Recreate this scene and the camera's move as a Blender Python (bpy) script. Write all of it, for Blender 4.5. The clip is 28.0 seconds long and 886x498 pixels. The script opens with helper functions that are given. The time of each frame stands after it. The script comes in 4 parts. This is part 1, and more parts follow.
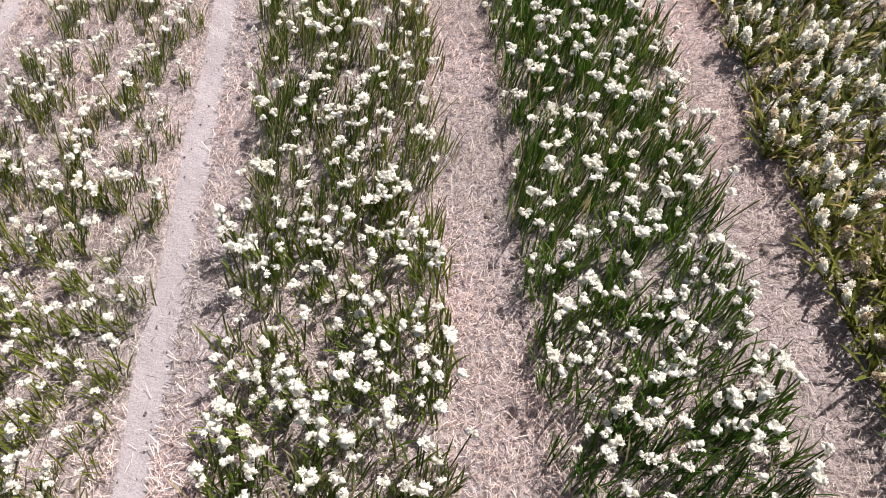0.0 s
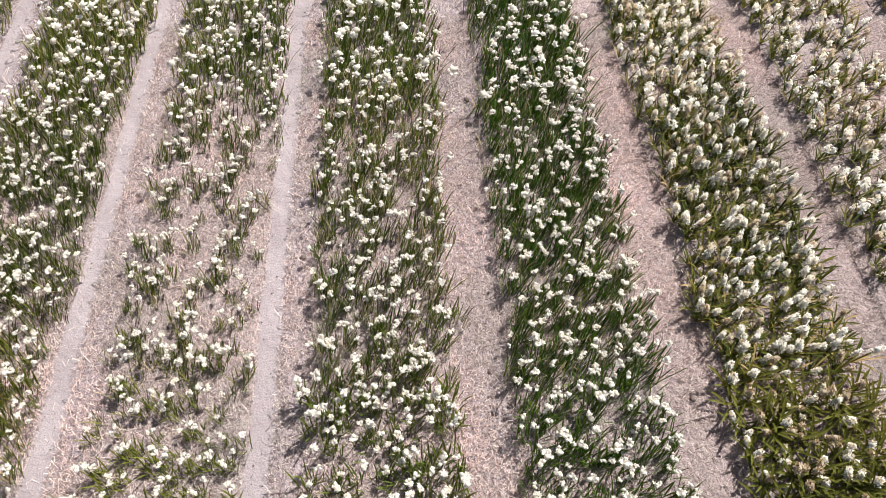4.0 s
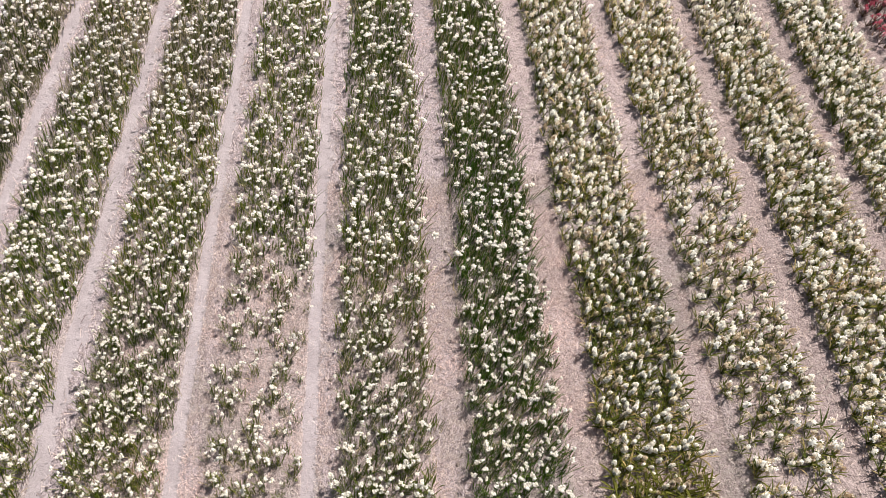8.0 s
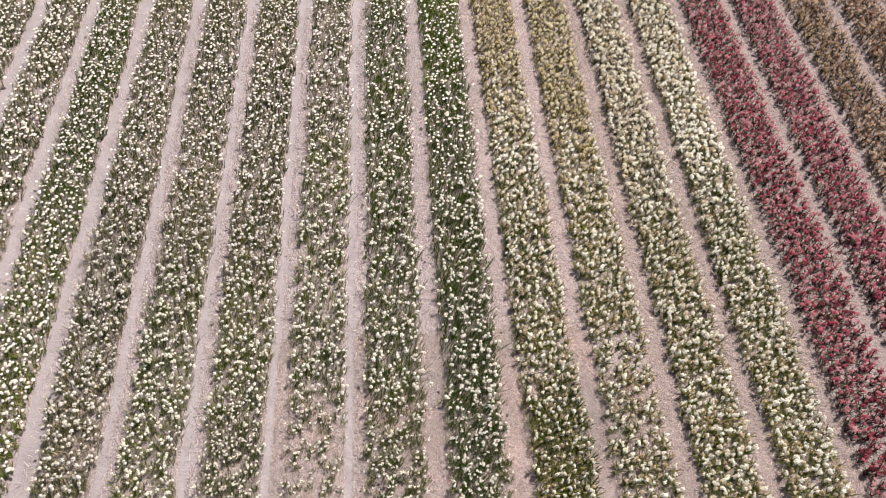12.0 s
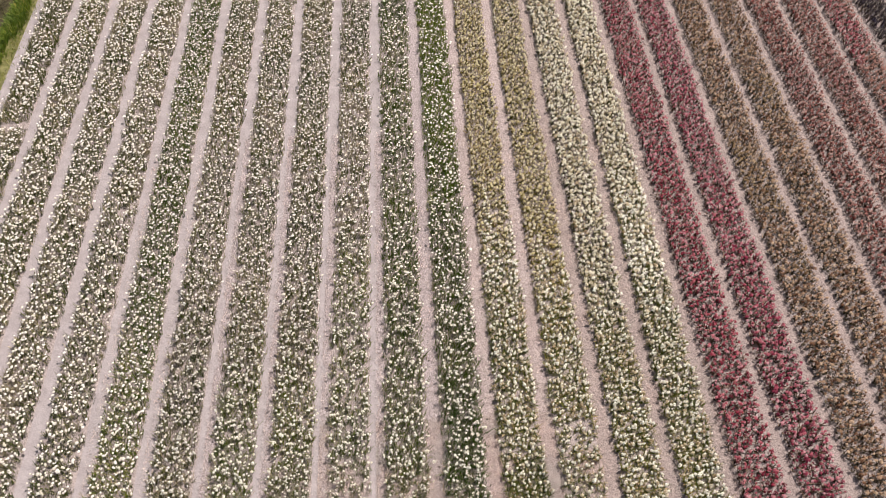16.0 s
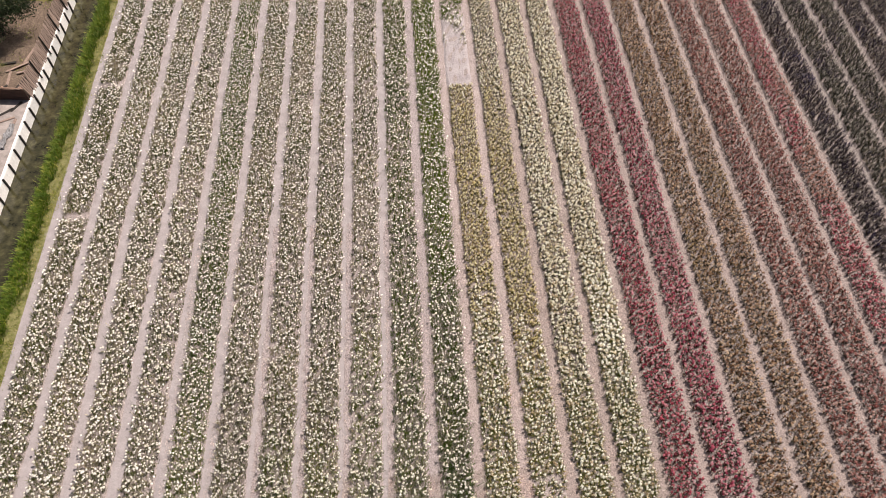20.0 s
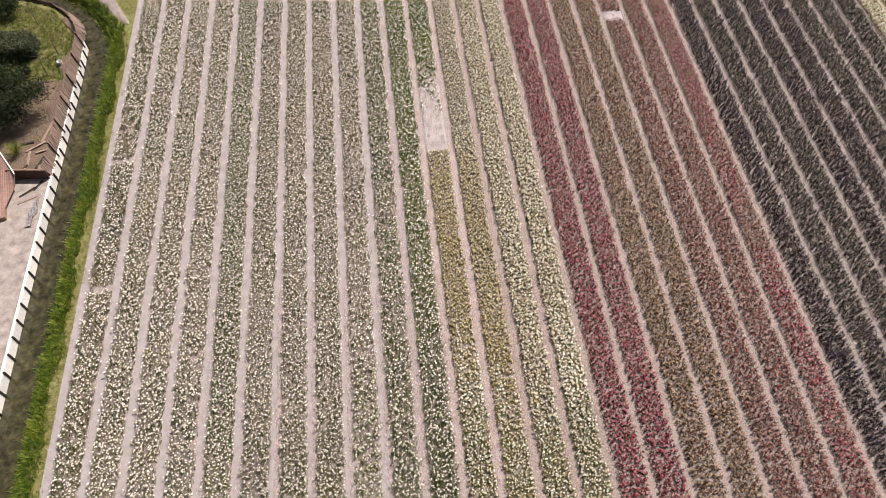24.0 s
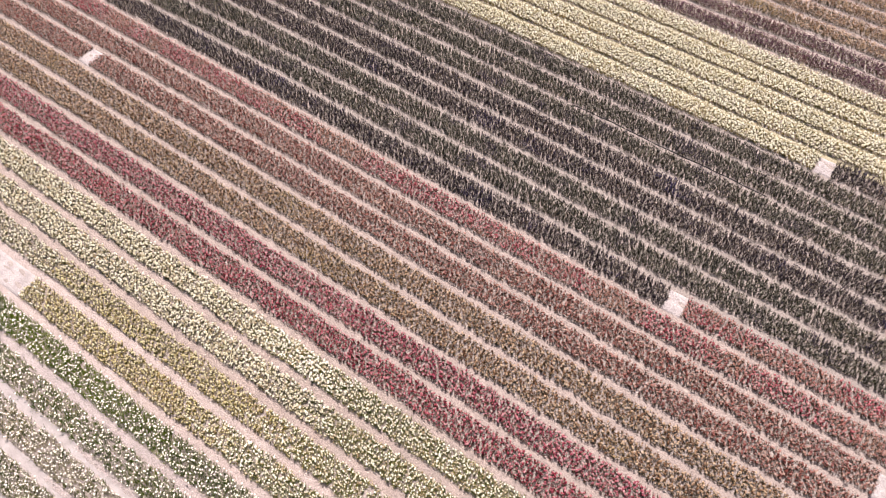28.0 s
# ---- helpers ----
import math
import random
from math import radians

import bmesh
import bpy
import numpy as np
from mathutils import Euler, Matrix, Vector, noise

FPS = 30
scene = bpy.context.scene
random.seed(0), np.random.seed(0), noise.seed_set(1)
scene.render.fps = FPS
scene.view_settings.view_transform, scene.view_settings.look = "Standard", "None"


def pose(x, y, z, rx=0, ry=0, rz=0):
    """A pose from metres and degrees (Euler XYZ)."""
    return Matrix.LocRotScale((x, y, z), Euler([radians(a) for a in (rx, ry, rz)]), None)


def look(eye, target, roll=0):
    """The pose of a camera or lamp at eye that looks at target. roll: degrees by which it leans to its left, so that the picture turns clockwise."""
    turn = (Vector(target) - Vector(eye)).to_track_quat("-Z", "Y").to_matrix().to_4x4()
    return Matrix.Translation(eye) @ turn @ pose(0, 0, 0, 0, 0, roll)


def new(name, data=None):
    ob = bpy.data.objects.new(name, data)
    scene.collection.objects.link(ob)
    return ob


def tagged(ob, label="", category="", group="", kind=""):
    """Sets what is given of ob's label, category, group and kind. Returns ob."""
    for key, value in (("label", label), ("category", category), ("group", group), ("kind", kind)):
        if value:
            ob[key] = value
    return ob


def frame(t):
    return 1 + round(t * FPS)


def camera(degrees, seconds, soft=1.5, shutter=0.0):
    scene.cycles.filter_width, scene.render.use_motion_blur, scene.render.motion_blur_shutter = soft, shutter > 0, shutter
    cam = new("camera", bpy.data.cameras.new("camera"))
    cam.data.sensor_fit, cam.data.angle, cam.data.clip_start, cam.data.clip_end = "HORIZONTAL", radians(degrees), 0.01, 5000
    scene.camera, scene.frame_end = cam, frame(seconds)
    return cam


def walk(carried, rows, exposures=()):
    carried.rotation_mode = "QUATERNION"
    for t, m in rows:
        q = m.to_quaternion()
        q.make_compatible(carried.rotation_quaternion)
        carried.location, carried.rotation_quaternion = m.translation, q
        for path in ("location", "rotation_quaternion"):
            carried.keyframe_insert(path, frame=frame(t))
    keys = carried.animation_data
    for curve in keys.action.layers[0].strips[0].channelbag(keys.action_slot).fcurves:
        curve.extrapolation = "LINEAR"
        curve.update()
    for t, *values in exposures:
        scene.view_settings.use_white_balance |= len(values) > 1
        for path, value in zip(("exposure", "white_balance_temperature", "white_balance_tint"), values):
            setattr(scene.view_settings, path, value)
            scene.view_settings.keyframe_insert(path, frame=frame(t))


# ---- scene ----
cam = camera(64.4, 28.0, soft=0.7)
ROLL = 0.63
PATH = [
    (0.0, 0.033, -0.038, 3.116, -3.24, -55.56),
    (0.5, 0.036, -0.001, 3.367, -3.13, -55.53),
    (1.0, 0.017, 0.046, 3.620, -3.13, -55.41),
    (1.5, -0.014, 0.065, 3.793, -3.13, -55.29),
    (2.0, -0.017, 0.104, 3.931, -3.07, -55.30),
    (2.5, -0.048, 0.117, 4.086, -3.23, -55.33),
    (3.0, -0.072, 0.095, 4.245, -3.67, -55.23),
    (3.5, -0.095, 0.086, 4.506, -3.71, -55.20),
    (4.0, -0.097, 0.081, 4.867, -3.71, -55.34),
    (4.5, -0.061, 0.074, 5.176, -3.71, -55.45),
    (6.5, 0.048, -0.116, 6.445, -3.77, -55.34),
    (7.0, 0.070, -0.132, 6.901, -3.88, -55.39),
    (7.5, 0.056, -0.147, 7.395, -3.91, -55.63),
    (8.0, 0.059, -0.151, 7.910, -3.80, -55.62),
    (8.5, 0.065, -0.144, 8.435, -3.79, -55.77),
    (9.0, 0.037, -0.140, 8.983, -3.93, -55.80),
    (9.5, 0.064, -0.156, 9.589, -3.96, -55.72),
    (10.0, 0.092, -0.160, 10.232, -4.00, -55.83),
    (10.5, 0.114, -0.169, 10.902, -4.03, -55.91),
    (11.0, 0.139, -0.122, 11.564, -3.99, -56.00),
    (11.5, 0.121, -0.110, 12.258, -4.06, -56.06),
    (12.0, 0.140, -0.047, 12.916, -4.02, -56.36),
    (12.5, 0.164, -0.082, 13.547, -4.02, -56.06),
    (14.5, 0.150, -0.251, 16.124, -4.02, -55.79),
    (15.0, 0.150, -0.217, 16.855, -3.97, -56.03),
    (15.5, 0.141, -0.212, 17.553, -3.96, -56.11),
    (16.0, 0.107, -0.278, 18.263, -3.90, -56.08),
    (16.5, 0.079, -0.293, 18.894, -3.92, -56.03),
    (17.0, 0.061, -0.313, 19.595, -3.97, -56.00),
    (17.5, 0.041, -0.305, 20.307, -4.04, -56.08),
    (18.0, 0.068, -0.300, 21.015, -4.09, -56.10),
    (18.5, 0.118, -0.324, 21.608, -4.11, -56.10),
    (19.0, 0.124, -0.304, 22.252, -4.14, -56.04),
    (19.5, 0.097, -0.291, 22.913, -4.18, -56.11),
    (20.0, 0.060, -0.330, 23.585, -4.20, -56.10),
    (20.5, 0.032, -0.304, 24.292, -4.27, -56.21),
    (21.0, 0.032, -0.226, 24.983, -4.36, -56.36),
    (21.5, 0.032, -0.197, 25.657, -4.45, -56.42),
    (23.5, 0.040, -0.078, 28.322, -6.55, -56.64),
    (24.0, 0.064, -0.053, 28.659, -6.70, -56.80),
    (24.5, 0.046, -0.098, 28.513, -8.03, -56.59),
    (25.0, -0.011, -0.111, 28.537, -13.14, -56.60),
    (25.5, -0.001, -0.078, 28.480, -20.13, -56.64),
    (26.0, 0.005, -0.040, 28.511, -27.48, -56.74),
    (26.5, 0.014, -0.070, 28.498, -34.74, -56.75),
    (27.0, 0.020, -0.195, 28.454, -41.76, -56.62),
    (27.5, 0.033, -0.225, 28.483, -48.93, -56.71),
    (28.0, 0.122, -0.215, 28.576, -55.78, -57.05),
]
walk(cam, [(t, pose(x, y, z, 90 + pitch, 0, heading) @ pose(0, 0, 0, 0, 0, ROLL)) for t, x, y, z, heading, pitch in PATH],
     exposures=[(0.0, 0.63, 6360, 11), (3.0, 0.60, 6400, 11), (6.0, 0.55, 6480, 11), (10.0, 0.42, 6580, 10.5), (16.0, 0.29, 6740, 10), (21.0, 0.28, 6920, 10), (24.5, 0.37, 6890, 10), (26.0, 0.54, 6860, 11), (28.0, 0.83, 6840, 12.5)])

# ---------------------------------------------------------------- light
SUN_AZ, SUN_EL = 52.0, 58.0          # degrees clockwise from +y, degrees above the horizon
world = bpy.data.worlds.new("sky_world")
scene.world = world
world.use_nodes = True
wn = world.node_tree.nodes
sky = wn.new("ShaderNodeTexSky")
sky.sky_type, sky.sun_disc = "NISHITA", False
sky.sun_elevation, sky.sun_rotation = radians(SUN_EL), radians(SUN_AZ)
sky.dust_density, sky.ozone_density = 4.0, 0.6
wn["Background"].inputs["Strength"].default_value = 0.05
world.node_tree.links.new(sky.outputs[0], wn["Background"].inputs["Color"])
sun = new("sun", bpy.data.lights.new("sun", "SUN"))
sun.data.energy, sun.data.angle, sun.data.color = 5.0, radians(0.6), (1.0, 0.93, 0.86)
sun_way = Vector((math.sin(radians(SUN_AZ)) * math.cos(radians(SUN_EL)), math.cos(radians(SUN_AZ)) * math.cos(radians(SUN_EL)), math.sin(radians(SUN_EL))))
sun.matrix_world = look(sun_way * 60, (0, 0, 0))

# ---------------------------------------------------------------- materials
def material(name, rough=0.85, spec=0.3):
    m = bpy.data.materials.new(name)
    m.use_nodes = True
    b = m.node_tree.nodes["Principled BSDF"]
    b.inputs["Roughness"].default_value = rough
    b.inputs["Specular IOR Level"].default_value = spec
    return m, m.node_tree.nodes, m.node_tree.links, b


def ramp(nodes, stops, mode="LINEAR"):
    r = nodes.new("ShaderNodeValToRGB")
    r.color_ramp.interpolation = mode
    el = r.color_ramp.elements
    el[0].position, el[0].color = stops[0][0], (*stops[0][1], 1)
    el[1].position, el[1].color = stops[-1][0], (*stops[-1][1], 1)
    for p, c in stops[1:-1]:
        e = el.new(p)
        e.color = (*c, 1)
    return r


def noise_node(nodes, links, scale, detail=4.0, rough=0.6, squash=None):
    """Noise in world metres."""
    g = nodes.new("ShaderNodeNewGeometry")
    n = nodes.new("ShaderNodeTexNoise")
    n.inputs["Scale"].default_value, n.inputs["Detail"].default_value, n.inputs["Roughness"].default_value = scale, detail, rough
    if squash:
        mp = nodes.new("ShaderNodeMapping")
        mp.inputs["Scale"].default_value = squash
        links.new(g.outputs["Position"], mp.inputs["Vector"])
        links.new(mp.outputs["Vector"], n.inputs["Vector"])
    else:
        links.new(g.outputs["Position"], n.inputs["Vector"])
    return n


def mix(nodes, links, a, b, fac, mode="MIX"):
    n = nodes.new("ShaderNodeMix")
    n.data_type, n.blend_type = "RGBA", mode
    for sock, v in ((n.inputs["Factor"], fac), (n.inputs["A"], a), (n.inputs["B"], b)):
        if isinstance(v, bpy.types.NodeSocket):
            links.new(v, sock)
        elif isinstance(v, tuple):
            sock.default_value = (*v, 1)
        else:
            sock.default_value = v
    return n.outputs["Result"]


def bump(nodes, links, b, height, strength, distance):
    n = nodes.new("ShaderNodeBump")
    n.inputs["Strength"].default_value, n.inputs["Distance"].default_value = strength, distance
    links.new(height, n.inputs["Height"])
    links.new(n.outputs["Normal"], b.inputs["Normal"])


def earth(name, dark, mid, light, grain=60.0, strength=0.6, blot=2.2, streak=None):
    """Sand or soil: three tones, fine grain, broad blotches, optional fibrous streaks of straw."""
    m, n, l, b = material(name, 0.95, 0.15)
    fine = noise_node(n, l, grain, 6, 0.7)
    broad = noise_node(n, l, blot, 5, 0.6)
    r = ramp(n, [(0.3, dark), (0.5, mid), (0.68, light)])
    l.new(fine.outputs["Fac"], r.inputs["Fac"])
    tone = ramp(n, [(0.3, (0.8, 0.78, 0.77)), (0.7, (1.08, 1.07, 1.06))])
    l.new(broad.outputs["Fac"], tone.inputs["Fac"])
    col = mix(n, l, r.outputs["Color"], tone.outputs["Color"], 1.0, "MULTIPLY")
    if streak:
        w = noise_node(n, l, 22.0, 5, 0.7, (1.0, 0.28, 1.0))
        w.inputs["Distortion"].default_value = 2.5
        f = ramp(n, [(0.5, (0, 0, 0)), (0.62, (1, 1, 1))])
        l.new(w.outputs["Fac"], f.inputs["Fac"])
        col = mix(n, l, col, streak, f.outputs["Color"])
    l.new(col, b.inputs["Base Color"])
    lumps = noise_node(n, l, 11.0, 4, 0.6)
    mixed = n.new("ShaderNodeMath")
    mixed.operation = "MULTIPLY_ADD"
    mixed.inputs[1].default_value = 2.4
    l.new(lumps.outputs["Fac"], mixed.inputs[0])
    l.new(fine.outputs["Fac"], mixed.inputs[2])
    bump(n, l, b, mixed.outputs[0], strength, 0.025)
    return m


def leafy(name, tones, dry=(0.30, 0.24, 0.10), dry_share=0.08, rough=0.6, patch=0.35, glow=0.25, fade=None):
    """Leaves: a tone for each blade, paler dry ones, broad drifts along the bed, light through the blade. fade: a tone and two noise levels between which drifts wither to it."""
    m, n, l, b = material(name, rough, 0.26)
    g = n.new("ShaderNodeNewGeometry")
    stops = [(i / max(1, len(tones) - 1) * (1 - dry_share), c) for i, c in enumerate(tones)] + [(1 - dry_share * 0.6, dry), (1.0, dry)]
    r = ramp(n, stops)
    l.new(g.outputs["Random Per Island"], r.inputs["Fac"])
    drift = noise_node(n, l, patch, 3, 0.5)
    t = ramp(n, [(0.35, (0.72, 0.78, 0.7)), (0.65, (1.25, 1.16, 1.05))])
    l.new(drift.outputs["Fac"], t.inputs["Fac"])
    vein = noise_node(n, l, 45.0, 3, 0.6)
    v = ramp(n, [(0.3, (0.8, 0.8, 0.8)), (0.7, (1.15, 1.15, 1.1))])
    l.new(vein.outputs["Fac"], v.inputs["Fac"])
    col = mix(n, l, r.outputs["Color"], t.outputs["Color"], 1.0, "MULTIPLY")
    col = mix(n, l, col, v.outputs["Color"], 1.0, "MULTIPLY")
    if fade:
        d = noise_node(n, l, 0.75, 4, 0.6)
        f = ramp(n, [(fade[1], (0, 0, 0)), (fade[2], (0.75, 0.75, 0.75))])
        l.new(d.outputs["Fac"], f.inputs["Fac"])
        col = mix(n, l, col, fade[0], f.outputs["Color"])
    l.new(col, b.inputs["Base Color"])
    tr = n.new("ShaderNodeBsdfTranslucent")
    l.new(col, tr.inputs["Color"])
    ms = n.new("ShaderNodeMixShader")
    ms.inputs["Fac"].default_value = glow
    l.new(b.outputs[0], ms.inputs[1])
    l.new(tr.outputs[0], ms.inputs[2])
    l.new(ms.outputs[0], n["Material Output"].inputs["Surface"])
    return m


def petals(name, tones, drift_to=None, drift_at=(0.5, 0.62), patch=0.3):
    """Blossom: a tone for each floret, drifting along the bed towards a second tone where it has faded."""
    m, n, l, b = material(name, 0.7, 0.2)
    g = n.new("ShaderNodeNewGeometry")
    r = ramp(n, [(i / max(1, len(tones) - 1), c) for i, c in enumerate(tones)])
    l.new(g.outputs["Random Per Island"], r.inputs["Fac"])
    col = r.outputs["Color"]
    if drift_to:
        d = noise_node(n, l, patch, 4, 0.55)
        f = ramp(n, [(drift_at[0], (0, 0, 0)), (drift_at[1], (0.8, 0.8, 0.8))])
        l.new(d.outputs["Fac"], f.inputs["Fac"])
        col = mix(n, l, col, drift_to, f.outputs["Color"])
    fine = noise_node(n, l, 90.0, 3, 0.6)
    v = ramp(n, [(0.3, (0.86, 0.86, 0.84)), (0.65, (1.04, 1.04, 1.04))])
    l.new(fine.outputs["Fac"], v.inputs["Fac"])
    col = mix(n, l, col, v.outputs["Color"], 1.0, "MULTIPLY")
    l.new(col, b.inputs["Base Color"])
    tr = n.new("ShaderNodeBsdfTranslucent")
    l.new(col, tr.inputs["Color"])
    ms = n.new("ShaderNodeMixShader")
    ms.inputs["Fac"].default_value = 0.42
    l.new(b.outputs[0], ms.inputs[1])
    l.new(tr.outputs[0], ms.inputs[2])
    l.new(ms.outputs[0], n["Material Output"].inputs["Surface"])
    return m


def plain(name, base, vary=0.2, scale=8.0, rough=0.8, squash=None, strength=0.3):
    m, n, l, b = material(name, rough, 0.3)
    a = noise_node(n, l, scale, 6, 0.65, squash)
    r = ramp(n, [(0.3, tuple(c * (1 - vary) for c in base)), (0.7, tuple(min(1, c * (1 + vary)) for c in base))])
    l.new(a.outputs["Fac"], r.inputs["Fac"])
    o = n.new("ShaderNodeObjectInfo")
    t = ramp(n, [(0.0, (0.85, 0.85, 0.85)), (1.0, (1.1, 1.08, 1.06))])
    l.new(o.outputs["Random"], t.inputs["Fac"])
    l.new(mix(n, l, r.outputs["Color"], t.outputs["Color"], 1.0, "MULTIPLY"), b.inputs["Base Color"])
    bump(n, l, b, a.outputs["Fac"], strength, 0.02)
    return m


SAND = earth("pale_sand", (0.282, 0.253, 0.272), (0.343, 0.312, 0.331), (0.395, 0.362, 0.383), 70, 0.5)
# the darkest tone paints the shadow in the holes between straws
STRAWY = earth("sand_and_shade_under_straw", (0.144, 0.113, 0.122), (0.327, 0.282, 0.297), (0.499, 0.441, 0.461), 45, 1.0, 2.0, (0.499, 0.436, 0.454))
PINK_PATH = earth("pinkish_straw", (0.154, 0.117, 0.115), (0.299, 0.246, 0.243), (0.427, 0.359, 0.351), 45, 1.0, 2.0, (0.427, 0.354, 0.346))
GREY_PATH = earth("grey_sandy_straw", (0.167, 0.139, 0.138), (0.278, 0.239, 0.237), (0.361, 0.320, 0.319), 30, 1.0, 2.0, (0.348, 0.299, 0.297))
TAN_PATH = earth("sand_under_tan_straw", (0.205, 0.157, 0.156), (0.358, 0.299, 0.302), (0.484, 0.418, 0.428), 45, 1.0, 2.0, (0.493, 0.418, 0.418))
PALE = earth("bare_pale_sand", (0.326, 0.290, 0.310), (0.409, 0.370, 0.395), (0.484, 0.442, 0.469), 22, 1.0, 1.6)
# sand in an olive tint, for the paths between the cream beds
OLIVE_PATH = earth("olive_sand", (0.22, 0.19, 0.14), (0.36, 0.32, 0.24), (0.47, 0.42, 0.34), 30, 1.0, 2.0, (0.44, 0.39, 0.29))
LITTER = earth("bed_soil_with_litter", (0.14, 0.11, 0.111), (0.31, 0.264, 0.266), (0.48, 0.425, 0.431), 45, 1.0, 1.3, (0.47, 0.41, 0.402))
STRAW = leafy("dry_straw", [(0.38, 0.292, 0.308), (0.6, 0.503, 0.527), (0.76, 0.67, 0.694), (0.515, 0.423, 0.443)], (0.205, 0.142, 0.158), 0.2, 0.75, 0.8, 0.1)
CLOD = plain("dark_clod", (0.16, 0.13, 0.12), 0.3, 40)

TAN = (0.40, 0.33, 0.23)
LEAF = {
    "narcissus": leafy("narcissus_leaf", [(0.0608, 0.1085, 0.0119), (0.1215, 0.1708, 0.0238), (0.2432, 0.2651, 0.0594)], (0.5, 0.42, 0.3), 0.16, glow=0.36),
    # far beds: the dark shade between plants is put into these leaf tones
    "narcissus_far": leafy("shaded_olive_narcissus_leaf", [(0.033, 0.0531, 0.0091), (0.0718, 0.0941, 0.0183), (0.1555, 0.1699, 0.0435)], (0.5, 0.44, 0.33), 0.23, fade=(TAN, 0.51, 0.7), glow=0.22),
    "narcissus_dark": leafy("dark_narcissus_leaf", [(0.0329, 0.0887, 0.0108), (0.0679, 0.1428, 0.018), (0.144, 0.211, 0.0396)], (0.46, 0.39, 0.25), 0.15, glow=0.36),
    "narcissus_mid": leafy("mid_green_narcissus_leaf", [(0.0579, 0.108, 0.0123), (0.1107, 0.1655, 0.0236), (0.2055, 0.2427, 0.0548)], (0.5, 0.42, 0.29), 0.22, glow=0.36),
    "narcissus_green": leafy("bright_narcissus_leaf", [(0.0531, 0.1108, 0.0084), (0.1063, 0.1786, 0.0146), (0.2214, 0.2587, 0.0355)], (0.40, 0.36, 0.2), 0.07, glow=0.35),
    "narcissus_pale": leafy("pale_green_narcissus_leaf", [(0.037, 0.0764, 0.0099), (0.074, 0.1256, 0.018), (0.152, 0.1856, 0.036)], (0.46, 0.40, 0.28), 0.15, fade=(TAN, 0.6, 0.8), glow=0.3),
    "hyacinth": leafy("hyacinth_leaf", [(0.0455, 0.0699, 0.0117), (0.1023, 0.1212, 0.0198), (0.2021, 0.1922, 0.0432)], (0.48, 0.38, 0.2), 0.12, glow=0.3),
    "hyacinth_yellow": leafy("yellowing_hyacinth_leaf", [(0.053, 0.0511, 0.0075), (0.0976, 0.087, 0.012), (0.1703, 0.131, 0.0247)], (0.42, 0.33, 0.14), 0.2),
    "olive": leafy("olive_hyacinth_leaf", [(0.0283, 0.035, 0.009), (0.0578, 0.0636, 0.0171), (0.1133, 0.1092, 0.0342)], (0.46, 0.4, 0.26), 0.16),
    "brown": leafy("fading_hyacinth_leaf", [(0.026, 0.020, 0.010), (0.051, 0.039, 0.020), (0.093, 0.073, 0.041)], (0.48, 0.37, 0.28), 0.16, glow=0.35),
    "wine": leafy("wine_tinted_hyacinth_leaf", [(0.025, 0.015, 0.011), (0.050, 0.029, 0.020), (0.086, 0.054, 0.036)], (0.44, 0.3, 0.25), 0.14, glow=0.35),
    "dark": leafy("grey_hyacinth_leaf", [(0.0125, 0.0143, 0.0089), (0.0243, 0.0285, 0.0146), (0.0359, 0.037, 0.0251), (0.0576, 0.0627, 0.0372)], (0.4, 0.35, 0.3), 0.2, glow=0.45),
    "dusk": leafy("dusky_hyacinth_leaf", [(0.0132, 0.0112, 0.012), (0.0255, 0.0181, 0.0184), (0.0387, 0.0284, 0.0267), (0.0537, 0.0439, 0.0359)], (0.4, 0.33, 0.29), 0.16, glow=0.45),
}
